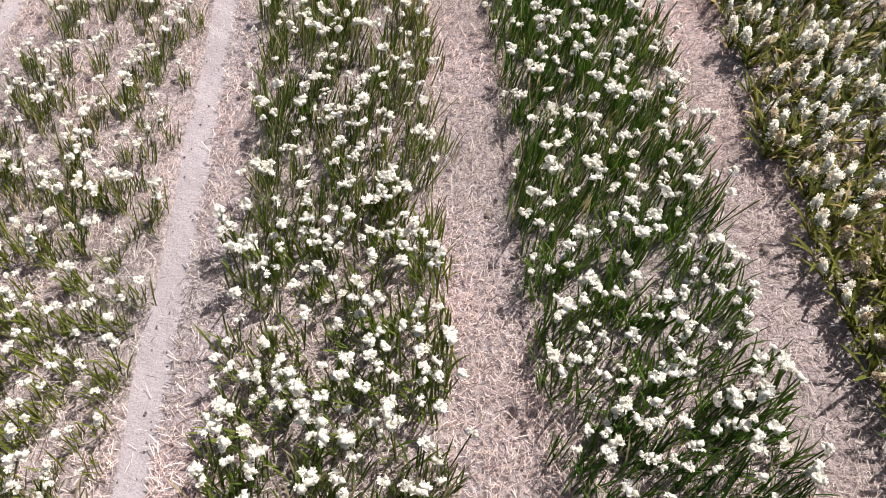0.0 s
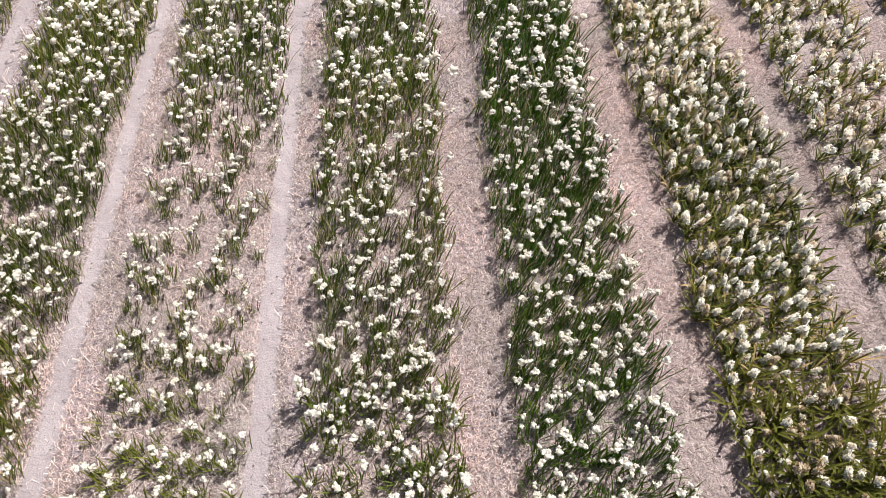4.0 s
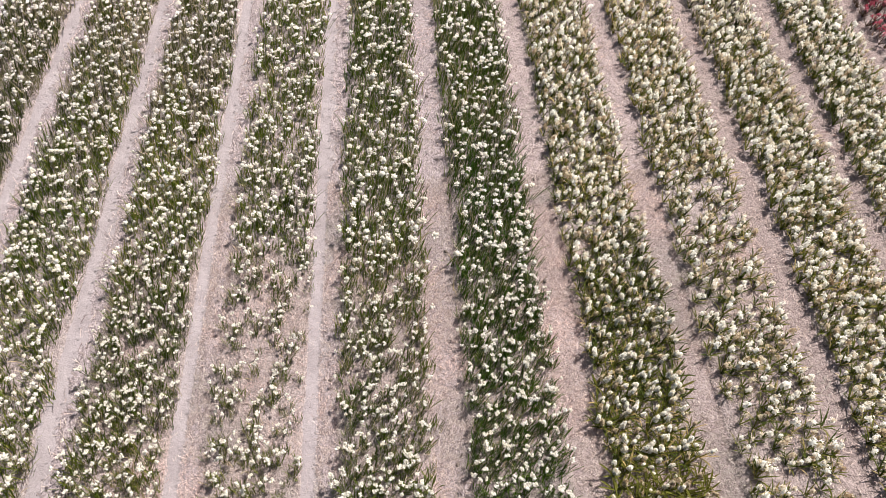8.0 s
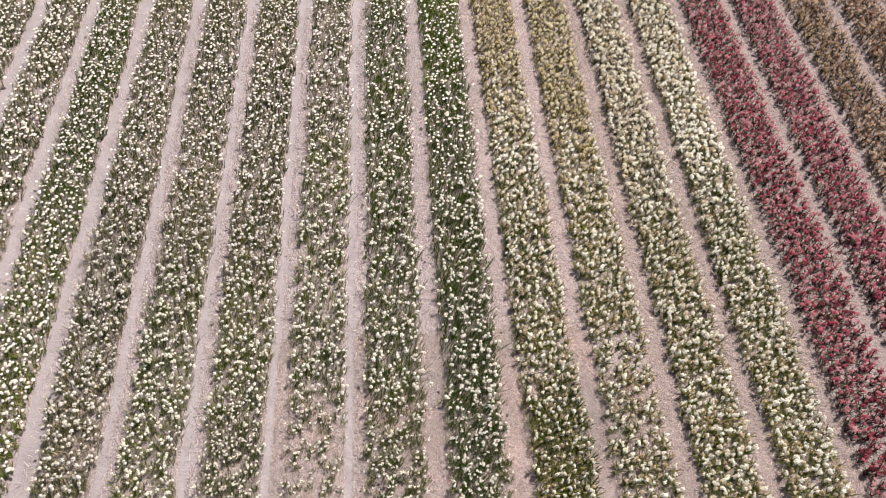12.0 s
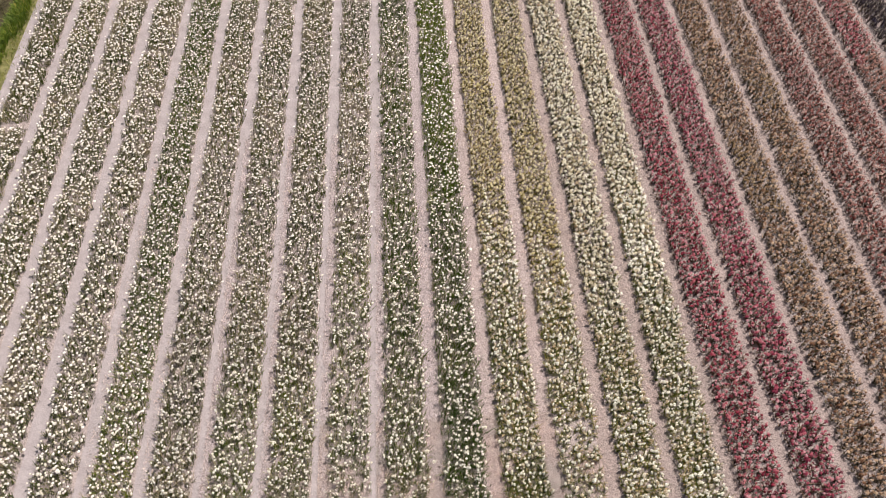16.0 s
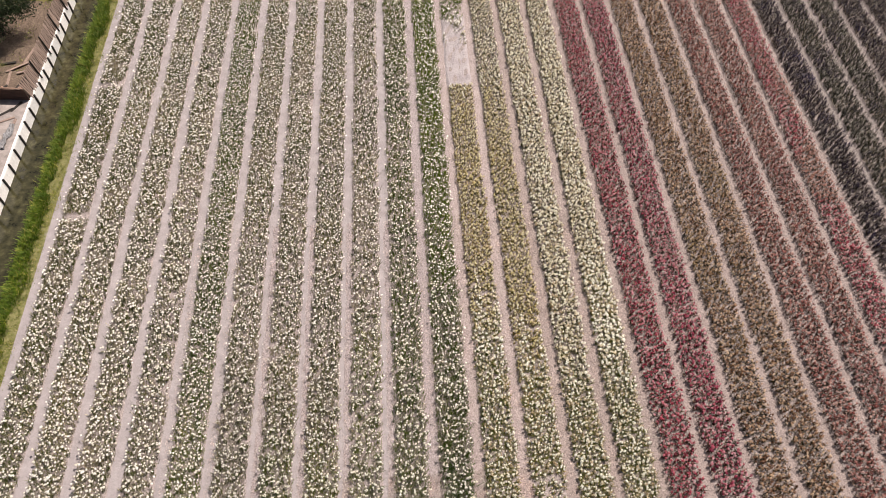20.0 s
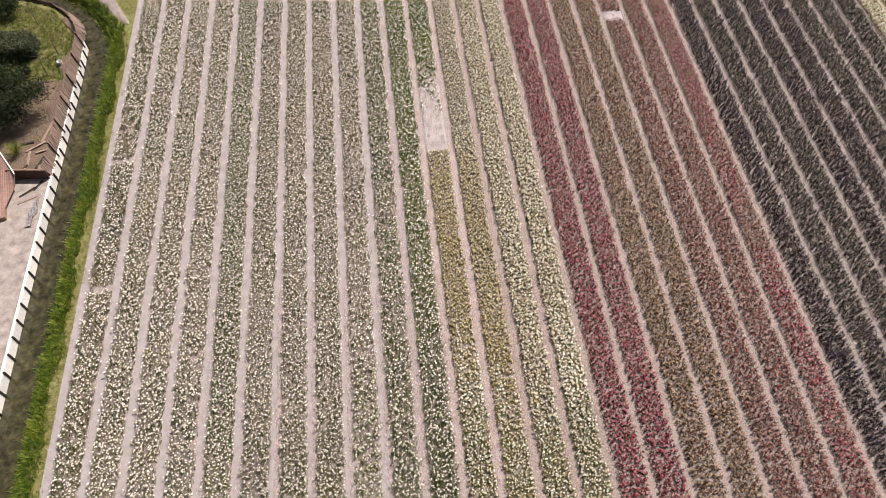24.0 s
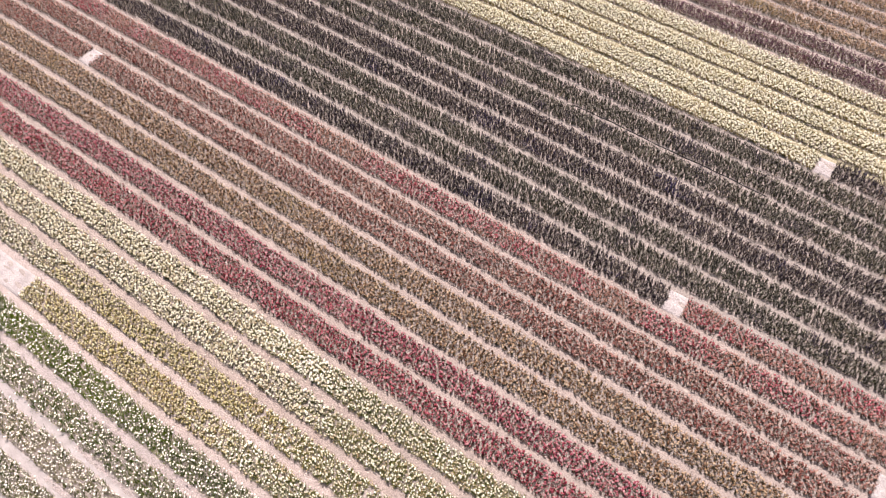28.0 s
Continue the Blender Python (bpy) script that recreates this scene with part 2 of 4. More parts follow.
BLOOM = {
    "narcissus": petals("white_narcissus_petal", [(0.84, 0.79, 0.68), (0.91, 0.885, 0.82), (0.94, 0.925, 0.885)]),
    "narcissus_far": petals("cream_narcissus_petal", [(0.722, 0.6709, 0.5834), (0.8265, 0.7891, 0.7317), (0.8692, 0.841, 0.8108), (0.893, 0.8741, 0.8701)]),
    "white": petals("white_hyacinth_petal", [(0.62, 0.52, 0.36), (0.92, 0.87, 0.77), (0.97, 0.95, 0.88), (0.97, 0.96, 0.9), (0.97, 0.97, 0.92)], (0.86, 0.77, 0.6), (0.6, 0.9), 0.5),
    "spent": petals("spent_beige_petal", [(0.26, 0.18, 0.1), (0.5, 0.39, 0.26), (0.72, 0.62, 0.46), (0.85, 0.78, 0.64)]),
    "cream": petals("cream_hyacinth_petal", [(0.4287, 0.3628, 0.24), (0.7353, 0.6848, 0.553), (0.8478, 0.8196, 0.719), (0.8846, 0.8662, 0.793)], (0.76, 0.69, 0.5), (0.6, 0.9)),
    "olive": petals("fading_cream_petal", [(0.3948, 0.3148, 0.1414), (0.6317, 0.5548, 0.3342), (0.7106, 0.6522, 0.4498), (0.7422, 0.6896, 0.5141)], (0.66, 0.56, 0.26), (0.52, 0.75)),
    "red": petals("crimson_hyacinth_petal", [(0.095, 0.0114, 0.0223), (0.3325, 0.0427, 0.0773), (0.513, 0.1425, 0.189), (0.65, 0.33, 0.385)], (0.42, 0.19, 0.2), (0.52, 0.72)),
    "pink": petals("pink_hyacinth_petal", [(0.0947, 0.0123, 0.0311), (0.3429, 0.0475, 0.0979), (0.5234, 0.1615, 0.2121), (0.66, 0.36, 0.42)], (0.46, 0.21, 0.23), (0.53, 0.72)),
    "salmon": petals("salmon_hyacinth_petal", [(0.114, 0.0133, 0.0285), (0.38, 0.057, 0.095), (0.551, 0.1805, 0.2232), (0.684, 0.437, 0.4465)], (0.38, 0.22, 0.17), (0.48, 0.62)),
    "rust": petals("spent_rust_petal", [(0.0855, 0.0209, 0.0209), (0.2565, 0.0712, 0.0646), (0.4465, 0.209, 0.19), (0.627, 0.4465, 0.399)], (0.33, 0.16, 0.16), (0.5, 0.66)),
    "brown": petals("spent_brown_petal", [(0.0748, 0.0313, 0.0179), (0.2394, 0.1245, 0.076), (0.4589, 0.3041, 0.2054), (0.6683, 0.5068, 0.3751)], (0.34, 0.25, 0.13), (0.57, 0.69)),
    "dark": petals("spent_blue_petal", [(0.017, 0.015, 0.02), (0.036, 0.033, 0.034), (0.085, 0.077, 0.07), (0.2, 0.185, 0.165), (0.42, 0.395, 0.355)], (0.07, 0.052, 0.09), (0.54, 0.66), 0.45),
    "dusk": petals("spent_violet_petal", [(0.015, 0.011, 0.026), (0.03, 0.022, 0.04), (0.06, 0.046, 0.058), (0.15, 0.128, 0.13), (0.37, 0.335, 0.315)], (0.05, 0.04, 0.1), (0.56, 0.68), 0.5),
    "purple": petals("plum_hyacinth_petal", [(0.038, 0.010, 0.029), (0.105, 0.035, 0.077), (0.182, 0.091, 0.133)], (0.2, 0.1, 0.1), (0.5, 0.66)),
}
GRASS = leafy("bank_grass", [(0.05, 0.1, 0.008), (0.1, 0.165, 0.014), (0.18, 0.24, 0.03)], (0.34, 0.32, 0.08), 0.1, patch=0.9, glow=0.35)
LAWN = leafy("lawn_grass", [(0.038, 0.076, 0.006), (0.078, 0.128, 0.012), (0.155, 0.185, 0.028)], (0.3, 0.25, 0.12), 0.16, patch=0.9, fade=((0.24, 0.2, 0.085), 0.52, 0.66))
DRYGRASS = leafy("yellow_grass", [(0.12, 0.17, 0.03), (0.2, 0.22, 0.05), (0.3, 0.28, 0.09)], (0.4, 0.34, 0.18), 0.15)
BUSHLEAF = leafy("shrub_leaf", [(0.008, 0.016, 0.006), (0.014, 0.026, 0.009), (0.028, 0.045, 0.016)], (0.06, 0.07, 0.03), 0.05, glow=0.08)
HEDGELEAF = leafy("grey_shrub_leaf", [(0.035, 0.048, 0.03), (0.085, 0.105, 0.068), (0.19, 0.21, 0.145)], (0.26, 0.26, 0.18), 0.06)
BARK = plain("bark", (0.12, 0.09, 0.07), 0.3, 20)
BOARD = plain("red_brown_board", (0.30, 0.195, 0.155), 0.3, 14, 0.8, (1, 1, 0.15))
FENCEBOARD = plain("weathered_fence_board", (0.27, 0.2, 0.175), 0.35, 14, 0.85, (1, 1, 0.15))
WHITEPANEL = plain("whitewashed_panel", (0.78, 0.77, 0.79), 0.12, 9)
# darker copy of BOARD: the shade on the cross fence's face is in its colour
SHADEDPLANK = plain("shaded_red_brown_plank", (0.09, 0.052, 0.042), 0.3, 14)
TARRED = plain("tarred_timber", (0.035, 0.03, 0.028), 0.3, 20)
PAVING = plain("pale_concrete", (0.29, 0.255, 0.252), 0.4, 2.2)
GARDENSOIL = earth("garden_soil", (0.090, 0.066, 0.050), (0.164, 0.123, 0.100), (0.262, 0.205, 0.166), 14, 1.0, 1.0)
WHITEPLASTIC = plain("white_plastic", (0.8, 0.8, 0.78), 0.05, 10, 0.4)

WATER, wnn, wll, wb = material("ditch_water", 0.08, 0.5)
wa = noise_node(wnn, wll, 2.6, 7, 0.7)
wr = ramp(wnn, [(0.36, (0.02, 0.019, 0.01)), (0.55, (0.05, 0.046, 0.024)), (0.74, (0.11, 0.1, 0.05))])
wll.new(wa.outputs["Fac"], wr.inputs["Fac"])
wll.new(wr.outputs["Color"], wb.inputs["Base Color"])
wv = noise_node(wnn, wll, 9.0, 3, 0.5)
bump(wnn, wll, wb, wv.outputs["Fac"], 0.08, 0.02)

# ---------------------------------------------------------------- mesh helpers
rng = np.random.default_rng(7)


def tri_mesh(name, verts, tris, mat, smooth=False):
    me = bpy.data.meshes.new(name)
    me.vertices.add(len(verts))
    me.vertices.foreach_set("co", np.ascontiguousarray(verts, dtype=np.float32).ravel())
    me.loops.add(3 * len(tris))
    me.loops.foreach_set("vertex_index", np.ascontiguousarray(tris, dtype=np.int32).ravel())
    me.polygons.add(len(tris))
    me.polygons.foreach_set("loop_start", np.arange(0, 3 * len(tris), 3, dtype=np.int32))
    me.materials.append(mat)
    me.update(calc_edges=True)
    if smooth:
        me.polygons.foreach_set("use_smooth", np.ones(len(tris), dtype=bool))
    return me


def part_mesh(name, me, parent, label=""):
    ob = new(name, me)
    ob.parent = parent
    return tagged(ob, label) if label else ob


def part(name, bm, mat, parent, label=""):
    me = bpy.data.meshes.new(name)
    bm.to_mesh(me)
    bm.free()
    me.materials.append(mat)
    return part_mesh(name, me, parent, label)


def join(pieces):
    """One (verts, tris) out of several."""
    vs, ts, at = [], [], 0
    for v, t in pieces:
        vs.append(v)
        ts.append(t + at)
        at += len(v)
    return np.concatenate(vs), np.concatenate(ts)


def blade(length, width, out, bend, turn, segs=3, fold=0.0, base=(0, 0, 0)):
    """A strap leaf that rises from the base, leans out and bends over, with a pointed tip and an optional keel."""
    rows = []
    for i in range(segs + 1):
        s = i / segs
        r = out * s * length + bend * s * s * length
        h = length * math.sqrt(max(0.05, 1 - (out * 0.7) ** 2)) * s - 0.45 * bend * length * s ** 3
        w = width * (1 - 0.25 * (1 - s)) * (1 if s < 0.99 else 0.05) * 0.5
        rows.append((r, h, w))
    c, sn = math.cos(turn), math.sin(turn)
    v, t = [], []
    across = (-1, 0, 1) if fold else (-1, 1)
    for i, (r, h, w) in enumerate(rows):
        if i == segs:
            v.append((r * c, r * sn, h))
            continue
        for a in across:
            lift = fold * w * (abs(a) - 0.5) * 2 if fold else 0
            v.append((r * c - a * w * sn, r * sn + a * w * c, h + lift))
    k = len(across)
    for i in range(segs):
        for j in range(k - 1):
            a0 = i * k + j
            if i < segs - 1:
                t += [(a0, a0 + 1, a0 + k + 1), (a0, a0 + k + 1, a0 + k)]
            else:
                t.append((a0, a0 + 1, segs * k))
    return np.array(v) + np.array(base), np.array(t)


OCTA = (np.array([(1, 0, 0), (-1, 0, 0), (0, 1, 0), (0, -1, 0), (0, 0, 1), (0, 0, -1)], float),
        np.array([(0, 2, 4), (2, 1, 4), (1, 3, 4), (3, 0, 4), (2, 0, 5), (1, 2, 5), (3, 1, 5), (0, 3, 5)]))


TENT = (np.array([(1, 0, -0.4), (-0.5, 0.87, -0.4), (-0.5, -0.87, -0.4), (0, 0, 1)], float), np.array([(0, 1, 3), (1, 2, 3), (2, 0, 3)]))


DOME = (np.array([(math.cos(1.2566 * i), math.sin(1.2566 * i), -0.35) for i in range(5)] + [(0.1, 0, 0.75)], float), np.array([(i, (i + 1) % 5, 5) for i in range(5)]))


def whorl(at, r, h):
    """A flower spike seen from far off: six loose petals that hang from its tip, some spread and some drooping."""
    v, t = [(rng.uniform(-0.2, 0.2) * r, rng.uniform(-0.2, 0.2) * r, h)], []
    turn = rng.uniform(0, 6.28)
    for i in range(6):
        a = turn + 1.047 * i + rng.uniform(-0.2, 0.2)
        far = r * rng.uniform(0.75, 1.2)
        z = h * (rng.uniform(0.1, 0.6) if i % 2 else rng.uniform(-1.0, -0.2))
        for da in (-0.5, 0.5):
            v.append((far * math.cos(a + da), far * math.sin(a + da), z - rng.uniform(0.0, 0.3) * h))
        t.append((0, 2 * i + 1, 2 * i + 2))
    return np.array(v) + np.array(at), np.array(t)


def ico(level=1):
    bm = bmesh.new()
    bmesh.ops.create_icosphere(bm, subdivisions=level, radius=1)
    bm.verts.ensure_lookup_table()
    v = np.array([x.co[:] for x in bm.verts])
    t = np.array([[x.index for x in f.verts] for f in bm.faces])
    bm.free()
    return v, t


ICO = ico(1)


def blob(shape, at, size, jitter):
    v, t = shape
    return (v * (1 + rng.uniform(-jitter, jitter, v.shape))) * np.array(size) + np.array(at), t


def star(at, axis, radius, petals_n=6, cup=0.4):
    """A single floret: pointed petals round a throat that faces along axis."""
    axis = Vector(axis).normalized()
    m = axis.to_track_quat("Z", "Y").to_matrix()
    v, t = [(0, 0, 0)], []
    for i in range(petals_n):
        a = 2 * math.pi * i / petals_n
        for da, r, h in ((-0.42, 0.74, 0.2), (0.0, 1.0, cup + rng.uniform(-0.2, 0.2)), (0.42, 0.74, 0.2)):
            v.append((radius * r * math.cos(a + da), radius * r * math.sin(a + da), radius * h))
        k = 1 + 3 * i
        t += [(0, k, k + 1), (0, k + 1, k + 2)]
    v = np.array([(m @ Vector(p))[:] for p in v]) + np.array(at)
    return v, np.array(t)


def stem(foot, top, r):
    f, p = np.array(foot, float), np.array(top, float)
    v, t = [], []
    for q in (f, p):
        for i in range(3):
            a = 2.094 * i
            v.append(q + np.array((r * math.cos(a), r * math.sin(a), 0)))
    for i in range(3):
        j = (i + 1) % 3
        t += [(i, j, j + 3), (i, j + 3, i + 3)]
    return np.array(v), np.array(t)


def pompom(at, r, petals_n=7, heart=None):
    """One double narcissus flower: a ruffled ball over a ring of petals."""
    tilt = (rng.uniform(-0.5, 0.5), rng.uniform(-0.5, 0.5), 1)
    return join([star(np.array(at) - (0, 0, r * 0.3), tilt, r * 1.2, petals_n, rng.uniform(0.1, 0.5)), blob(ICO if heart is None else heart, at, (r * 0.95, r * 0.95, r * 0.75), 0.38)])


def flower_head(top):
    """Ruffled double flowers packed on one stalk: small crumpled hearts with loose petals between them."""
    out = []
    n = int(rng.integers(3, 6))
    a, long = rng.uniform(0, 6.28), rng.uniform(0.75, 1.5)
    for i in range(3 * n - 2):
        b, far = rng.uniform(0, 6.28), 0.0225 * math.sqrt(rng.uniform(0, 1))
        u, w = far * math.cos(b) * long, far * math.sin(b) / long
        at = np.array(top) + (u * math.cos(a) - w * math.sin(a), u * math.sin(a) + w * math.cos(a), rng.uniform(-0.01, 0.01))
        if i < n:
            out.append(blob(OCTA, at, (0.016, 0.016, 0.013), 0.5))
        else:
            out.append(star(at, (rng.normal(0, 0.8), rng.normal(0, 0.8), 1), rng.uniform(0.012, 0.019), 6, rng.uniform(-0.3, 0.6)))
    return join(out)


def narcissus_leaf(width, segs):
    wide = 0.12 if segs == 1 else 0.05 if segs == 2 else 0.0
    return blade(rng.uniform(0.13, 0.31) * (0.86 if segs == 3 else 1.0), width * rng.uniform(0.8, 1.2), rng.uniform(0.03, 0.42) + wide, rng.uniform(0.0, 0.26), rng.uniform(0, 6.28), segs, 0.0,
                 rng.uniform(-1, 1, 3) * ((0.065, 0.065, 0) if segs == 3 else (0.085, 0.085, 0)))


def narcissus(detail):
    """Leaves and flowers of one clump, as two (verts, tris)."""
    leaves, blooms = [], []
    n = {2: rng.integers(19, 24), 1: 15, 0: 10}[detail]
    for i in range(n):
        leaves.append(narcissus_leaf({2: 0.0092, 1: 0.014, 0: 0.028}[detail], {2: 3, 1: 2, 0: 1}[detail]))
    for i in range(int(rng.choice([1, 2, 2])) if detail == 2 else 1):
        a, out, h = rng.uniform(0, 6.28), rng.uniform(0.02, 0.13), rng.uniform(0.2, 0.29)
        top = (out * math.cos(a), out * math.sin(a), h)
        if detail == 2:
            leaves.append(stem((0, 0, 0), top, 0.004))
            blooms.append(flower_head(top))
        elif detail == 1:
            blooms.append(pompom(top, rng.uniform(0.03, 0.039), 5, OCTA))
            if rng.uniform() < 0.3:
                blooms.append(pompom(np.array(top) + (rng.uniform(-0.07, 0.07), rng.uniform(-0.07, 0.07), -0.02), rng.uniform(0.022, 0.03), 5, OCTA))
        else:
            blooms.append(blob(DOME, top, (0.036 * rng.uniform(0.8, 1.2), 0.036 * rng.uniform(0.8, 1.2), 0.034), 0.25))
    return join(leaves), join(blooms)


def spike(top, n):
    """A hyacinth's flower spike: star florets wound round the upper stalk."""
    out = []
    for j in range(n):
        s = j / (n - 1)
        r = 0.021 * (1 - 0.5 * s)
        b = j * 2.4
        mid = top * (0.58 + 0.44 * s)
        out.append(star(mid + np.array((r * math.cos(b), r * math.sin(b), 0)), (math.cos(b), math.sin(b), 1.1 + 1.2 * s), rng.uniform(0.012, 0.018), 4, rng.uniform(-0.1, 0.3)))
    out.append(blob(OCTA, top * 0.82, (0.024, 0.024, 0.042), 0.35))
    return join(out)


def hyacinth(detail):
    leaves, blooms = [], []
    n = {2: rng.integers(8, 12), 1: 7, 0: 5}[detail]
    for i in range(n):
        L = rng.uniform(0.14, 0.22)
        w = {2: 0.018, 1: 0.022, 0: 0.036}[detail]
        leaves.append(blade(L, w * rng.uniform(0.75, 1.15), rng.uniform(0.3, 0.75), rng.uniform(0.05, 0.4), i * 6.28 / n + rng.uniform(-0.4, 0.4), {2: 4, 1: 2, 0: 1}[detail], 0.5 if detail == 2 else 0.0))
    a, out, h = rng.uniform(0, 6.28), rng.uniform(0.0, 0.1 if detail == 2 else 0.06), rng.uniform(0.17, 0.24)
    top = np.array((out * math.cos(a), out * math.sin(a), h))
    if detail == 2:
        leaves.append(stem((0, 0, 0), top, 0.007))
        blooms.append(spike(top, int(rng.integers(22, 30))))
    elif detail == 1:
        blooms.append(whorl(top * 0.98, 0.028, 0.026))
        blooms.append(whorl(top * 0.82, 0.036, 0.026))
        for j in range(4):
            a, s = j * 2.4, j / 3
            way = (math.cos(a), math.sin(a), 1.1 + s)
            blooms.append(star(top * (0.66 + 0.36 * s) + 0.022 * np.array(way) * (1, 1, 0.3), way, rng.uniform(0.018, 0.025), 4, 0.1))
    else:
        blooms.append(whorl(top * 0.92, 0.043, 0.036))
    return join(leaves), join(blooms)


def stalked(detail):
    """A hyacinth past flowering: upright leaves and a bare dark spike with pale tips."""
    leaves, blooms = [], []
    for i in range(6):
        leaves.append(blade(rng.uniform(0.18, 0.28), 0.03 if detail else 0.042, rng.uniform(0.2, 0.7), rng.uniform(0.0, 0.3), rng.uniform(0, 6.28), 2 if detail else 1))
    top = np.array((rng.uniform(-0.04, 0.04), rng.uniform(-0.04, 0.04), rng.uniform(0.2, 0.28)))
    blooms.append(blob(TENT, top * 0.85, (0.036, 0.036, 0.08), 0.35))
    for _ in range(2):
        blooms.append(blade(rng.uniform(0.24, 0.4), 0.028, rng.uniform(0.0, 0.25), 0.04, rng.uniform(0, 6.28), 1, 0.0, (rng.uniform(-0.05, 0.05), rng.uniform(-0.05, 0.05), 0)))
    return join(leaves), join(blooms)


KINDS = {"narcissus": narcissus, "hyacinth": hyacinth, "stalked": stalked}
SHAPES = {(k, d): [f(d) for _ in range({2: 14, 1: 18, 0: 18}[d])] for k, f in KINDS.items() for d in (0, 1, 2)}


def scatter(shapes, which, x, y, z, turn, size, lean=(0.0, 0.0)):
    """Copies of the shapes, one at each place, as one (verts, tris). lean: how far the wind bends them, for each metre of height."""
    vs, ts, at = [], [], 0
    for i, (v, t) in enumerate(shapes):
        pick = np.nonzero(which == i)[0]
        if not len(pick):
            continue
        c, s, k = np.cos(turn[pick])[:, None], np.sin(turn[pick])[:, None], size[pick][:, None]
        out = np.empty((len(pick), len(v), 3))
        out[:, :, 0] = (v[:, 0] * c - v[:, 1] * s) * k + x[pick][:, None] + lean[0] * v[:, 2] * k
        out[:, :, 1] = (v[:, 0] * s + v[:, 1] * c) * k + y[pick][:, None] + lean[1] * v[:, 2] * k
        out[:, :, 2] = v[:, 2] * k + z[pick][:, None]
        vs.append(out.reshape(-1, 3))
        ts.append((t[None] + (np.arange(len(pick)) * len(v))[:, None, None] + at).reshape(-1, 3))
        at += len(pick) * len(v)
    if not vs:
        return np.zeros((0, 3)), np.zeros((0, 3), int)
    return np.concatenate(vs), np.concatenate(ts)


def cheap_noise(x, y, seed):
    """Smooth noise from -1 to 1 over the plan."""
    r = np.random.default_rng(seed)
    out = np.zeros_like(x)
    for _ in range(7):
        kx, ky, p = r.uniform(-3.2, 3.2), r.uniform(-2.2, 2.2), r.uniform(0, 6.28)
        out += np.sin(kx * x + ky * y + p)
    return out / 3.2


# ---------------------------------------------------------------- plan of the field
PITCH, FIRST = 1.5, -14.645          # bed spacing, middle of the first path


def path_x(k):
    return FIRST + PITCH * k


def bed_x(k):
    return path_x(k) + PITCH / 2


def reach(x):
    """The stretch of y over which the beds are planted at x."""
    lo = 0.2 + max(0.0, -x - 1.0) * 0.38 if x < 7 else max(-12.0, 0.2 - (x - 7) * 1.33)
    if x > 16.2:
        lo = -12.0 + (x - 16.2) * 0.26
    if abs(x) < 10:
        lo = min(lo, -3.6)
    return lo, min(47.5, max(37.5, 47.5 - (x - 14) * 1.1)) - max(0.0, x - 33) * 1.05


# ground: one sheet to the horizon, with the ditch cut into it
DITCH = [(-17.0, -300.0), (-17.0, 33.0), (-17.08, 35.3), (-17.32, 36.2), (-17.77, 37.14), (-18.5, 38.3), (-19.1, 39.0), (-19.9, 39.7), (-21.5, 40.4), (-24.0, 41.1), (-60.0, 47.0), (-300.0, 60.0)]


def ditch_offset(x, y):
    """Signed distance from the ditch's middle line, positive on the field's side."""
    best, sign = np.full(x.shape, 1e9), np.ones(x.shape)
    for (ax, ay), (bx, by) in zip(DITCH, DITCH[1:]):
        dx, dy = bx - ax, by - ay
        s = np.clip(((x - ax) * dx + (y - ay) * dy) / (dx * dx + dy * dy), 0, 1)
        d = np.hypot(x - ax - s * dx, y - ay - s * dy)
        cross = dx * (y - ay) - dy * (x - ax)
        near = d < best
        best, sign = np.where(near, d, best), np.where(near, np.where(cross < 0, 1.0, -1.0), sign)
    return best * sign


def ground_z(x, y):
    d = ditch_offset(x, y)
    bank = np.clip((d - 0.45) / 1.15, 0, 1)
    z = np.where(d > 0, -0.95 + 0.93 * bank * bank * (3 - 2 * bank), np.where(d > -0.56, -0.95, -0.03))
    return z + 0.012 * cheap_noise(x * 2, y * 2, 3)


def grid_mesh(name, gx, gy, zf, mat):
    X, Y = np.meshgrid(gx, gy)
    Z = zf(X, Y)
    v = np.stack([X.ravel(), Y.ravel(), Z.ravel()], 1)
    nx, ny = len(gx), len(gy)
    i = (np.arange(ny - 1)[:, None] * nx + np.arange(nx - 1)[None]).ravel()
    t = np.concatenate([np.stack([i, i + 1, i + nx + 1], 1), np.stack([i, i + nx + 1, i + nx], 1)])
    return tri_mesh(name, v, t, mat, True)


gx = np.concatenate([[-900, -300, -120, -60, -40, -30, -25], np.arange(-23, -14, 0.14), np.arange(-14, 50, 2.0), [60, 100, 300, 900]])
gy = np.concatenate([[-900, -300, -100, -40, -20], np.arange(-12, 34, 0.8), np.arange(34, 44, 0.16), np.arange(44, 60, 2.0), [80, 150, 400, 900]])
GROUNDMAT, gn, gl, gb = material("land", 0.95, 0.15)
soil_n = noise_node(gn, gl, 30, 6, 0.7)
soil_r = ramp(gn, [(0.3, (0.28, 0.235, 0.225)), (0.7, (0.45, 0.395, 0.38))])
gl.new(soil_n.outputs["Fac"], soil_r.inputs["Fac"])
turf_n = noise_node(gn, gl, 6, 6, 0.7)
turf_r = ramp(gn, [(0.3, (0.09, 0.10, 0.03)), (0.7, (0.27, 0.245, 0.12))])
gl.new(turf_n.outputs["Fac"], turf_r.inputs["Fac"])
gg = gn.new("ShaderNodeNewGeometry")
gs = gn.new("ShaderNodeSeparateXYZ")
gl.new(gg.outputs["Position"], gs.inputs[0])
edge_n = noise_node(gn, gl, 1.3, 4, 0.6)
ga = gn.new("ShaderNodeMath")
ga.operation = "ADD"
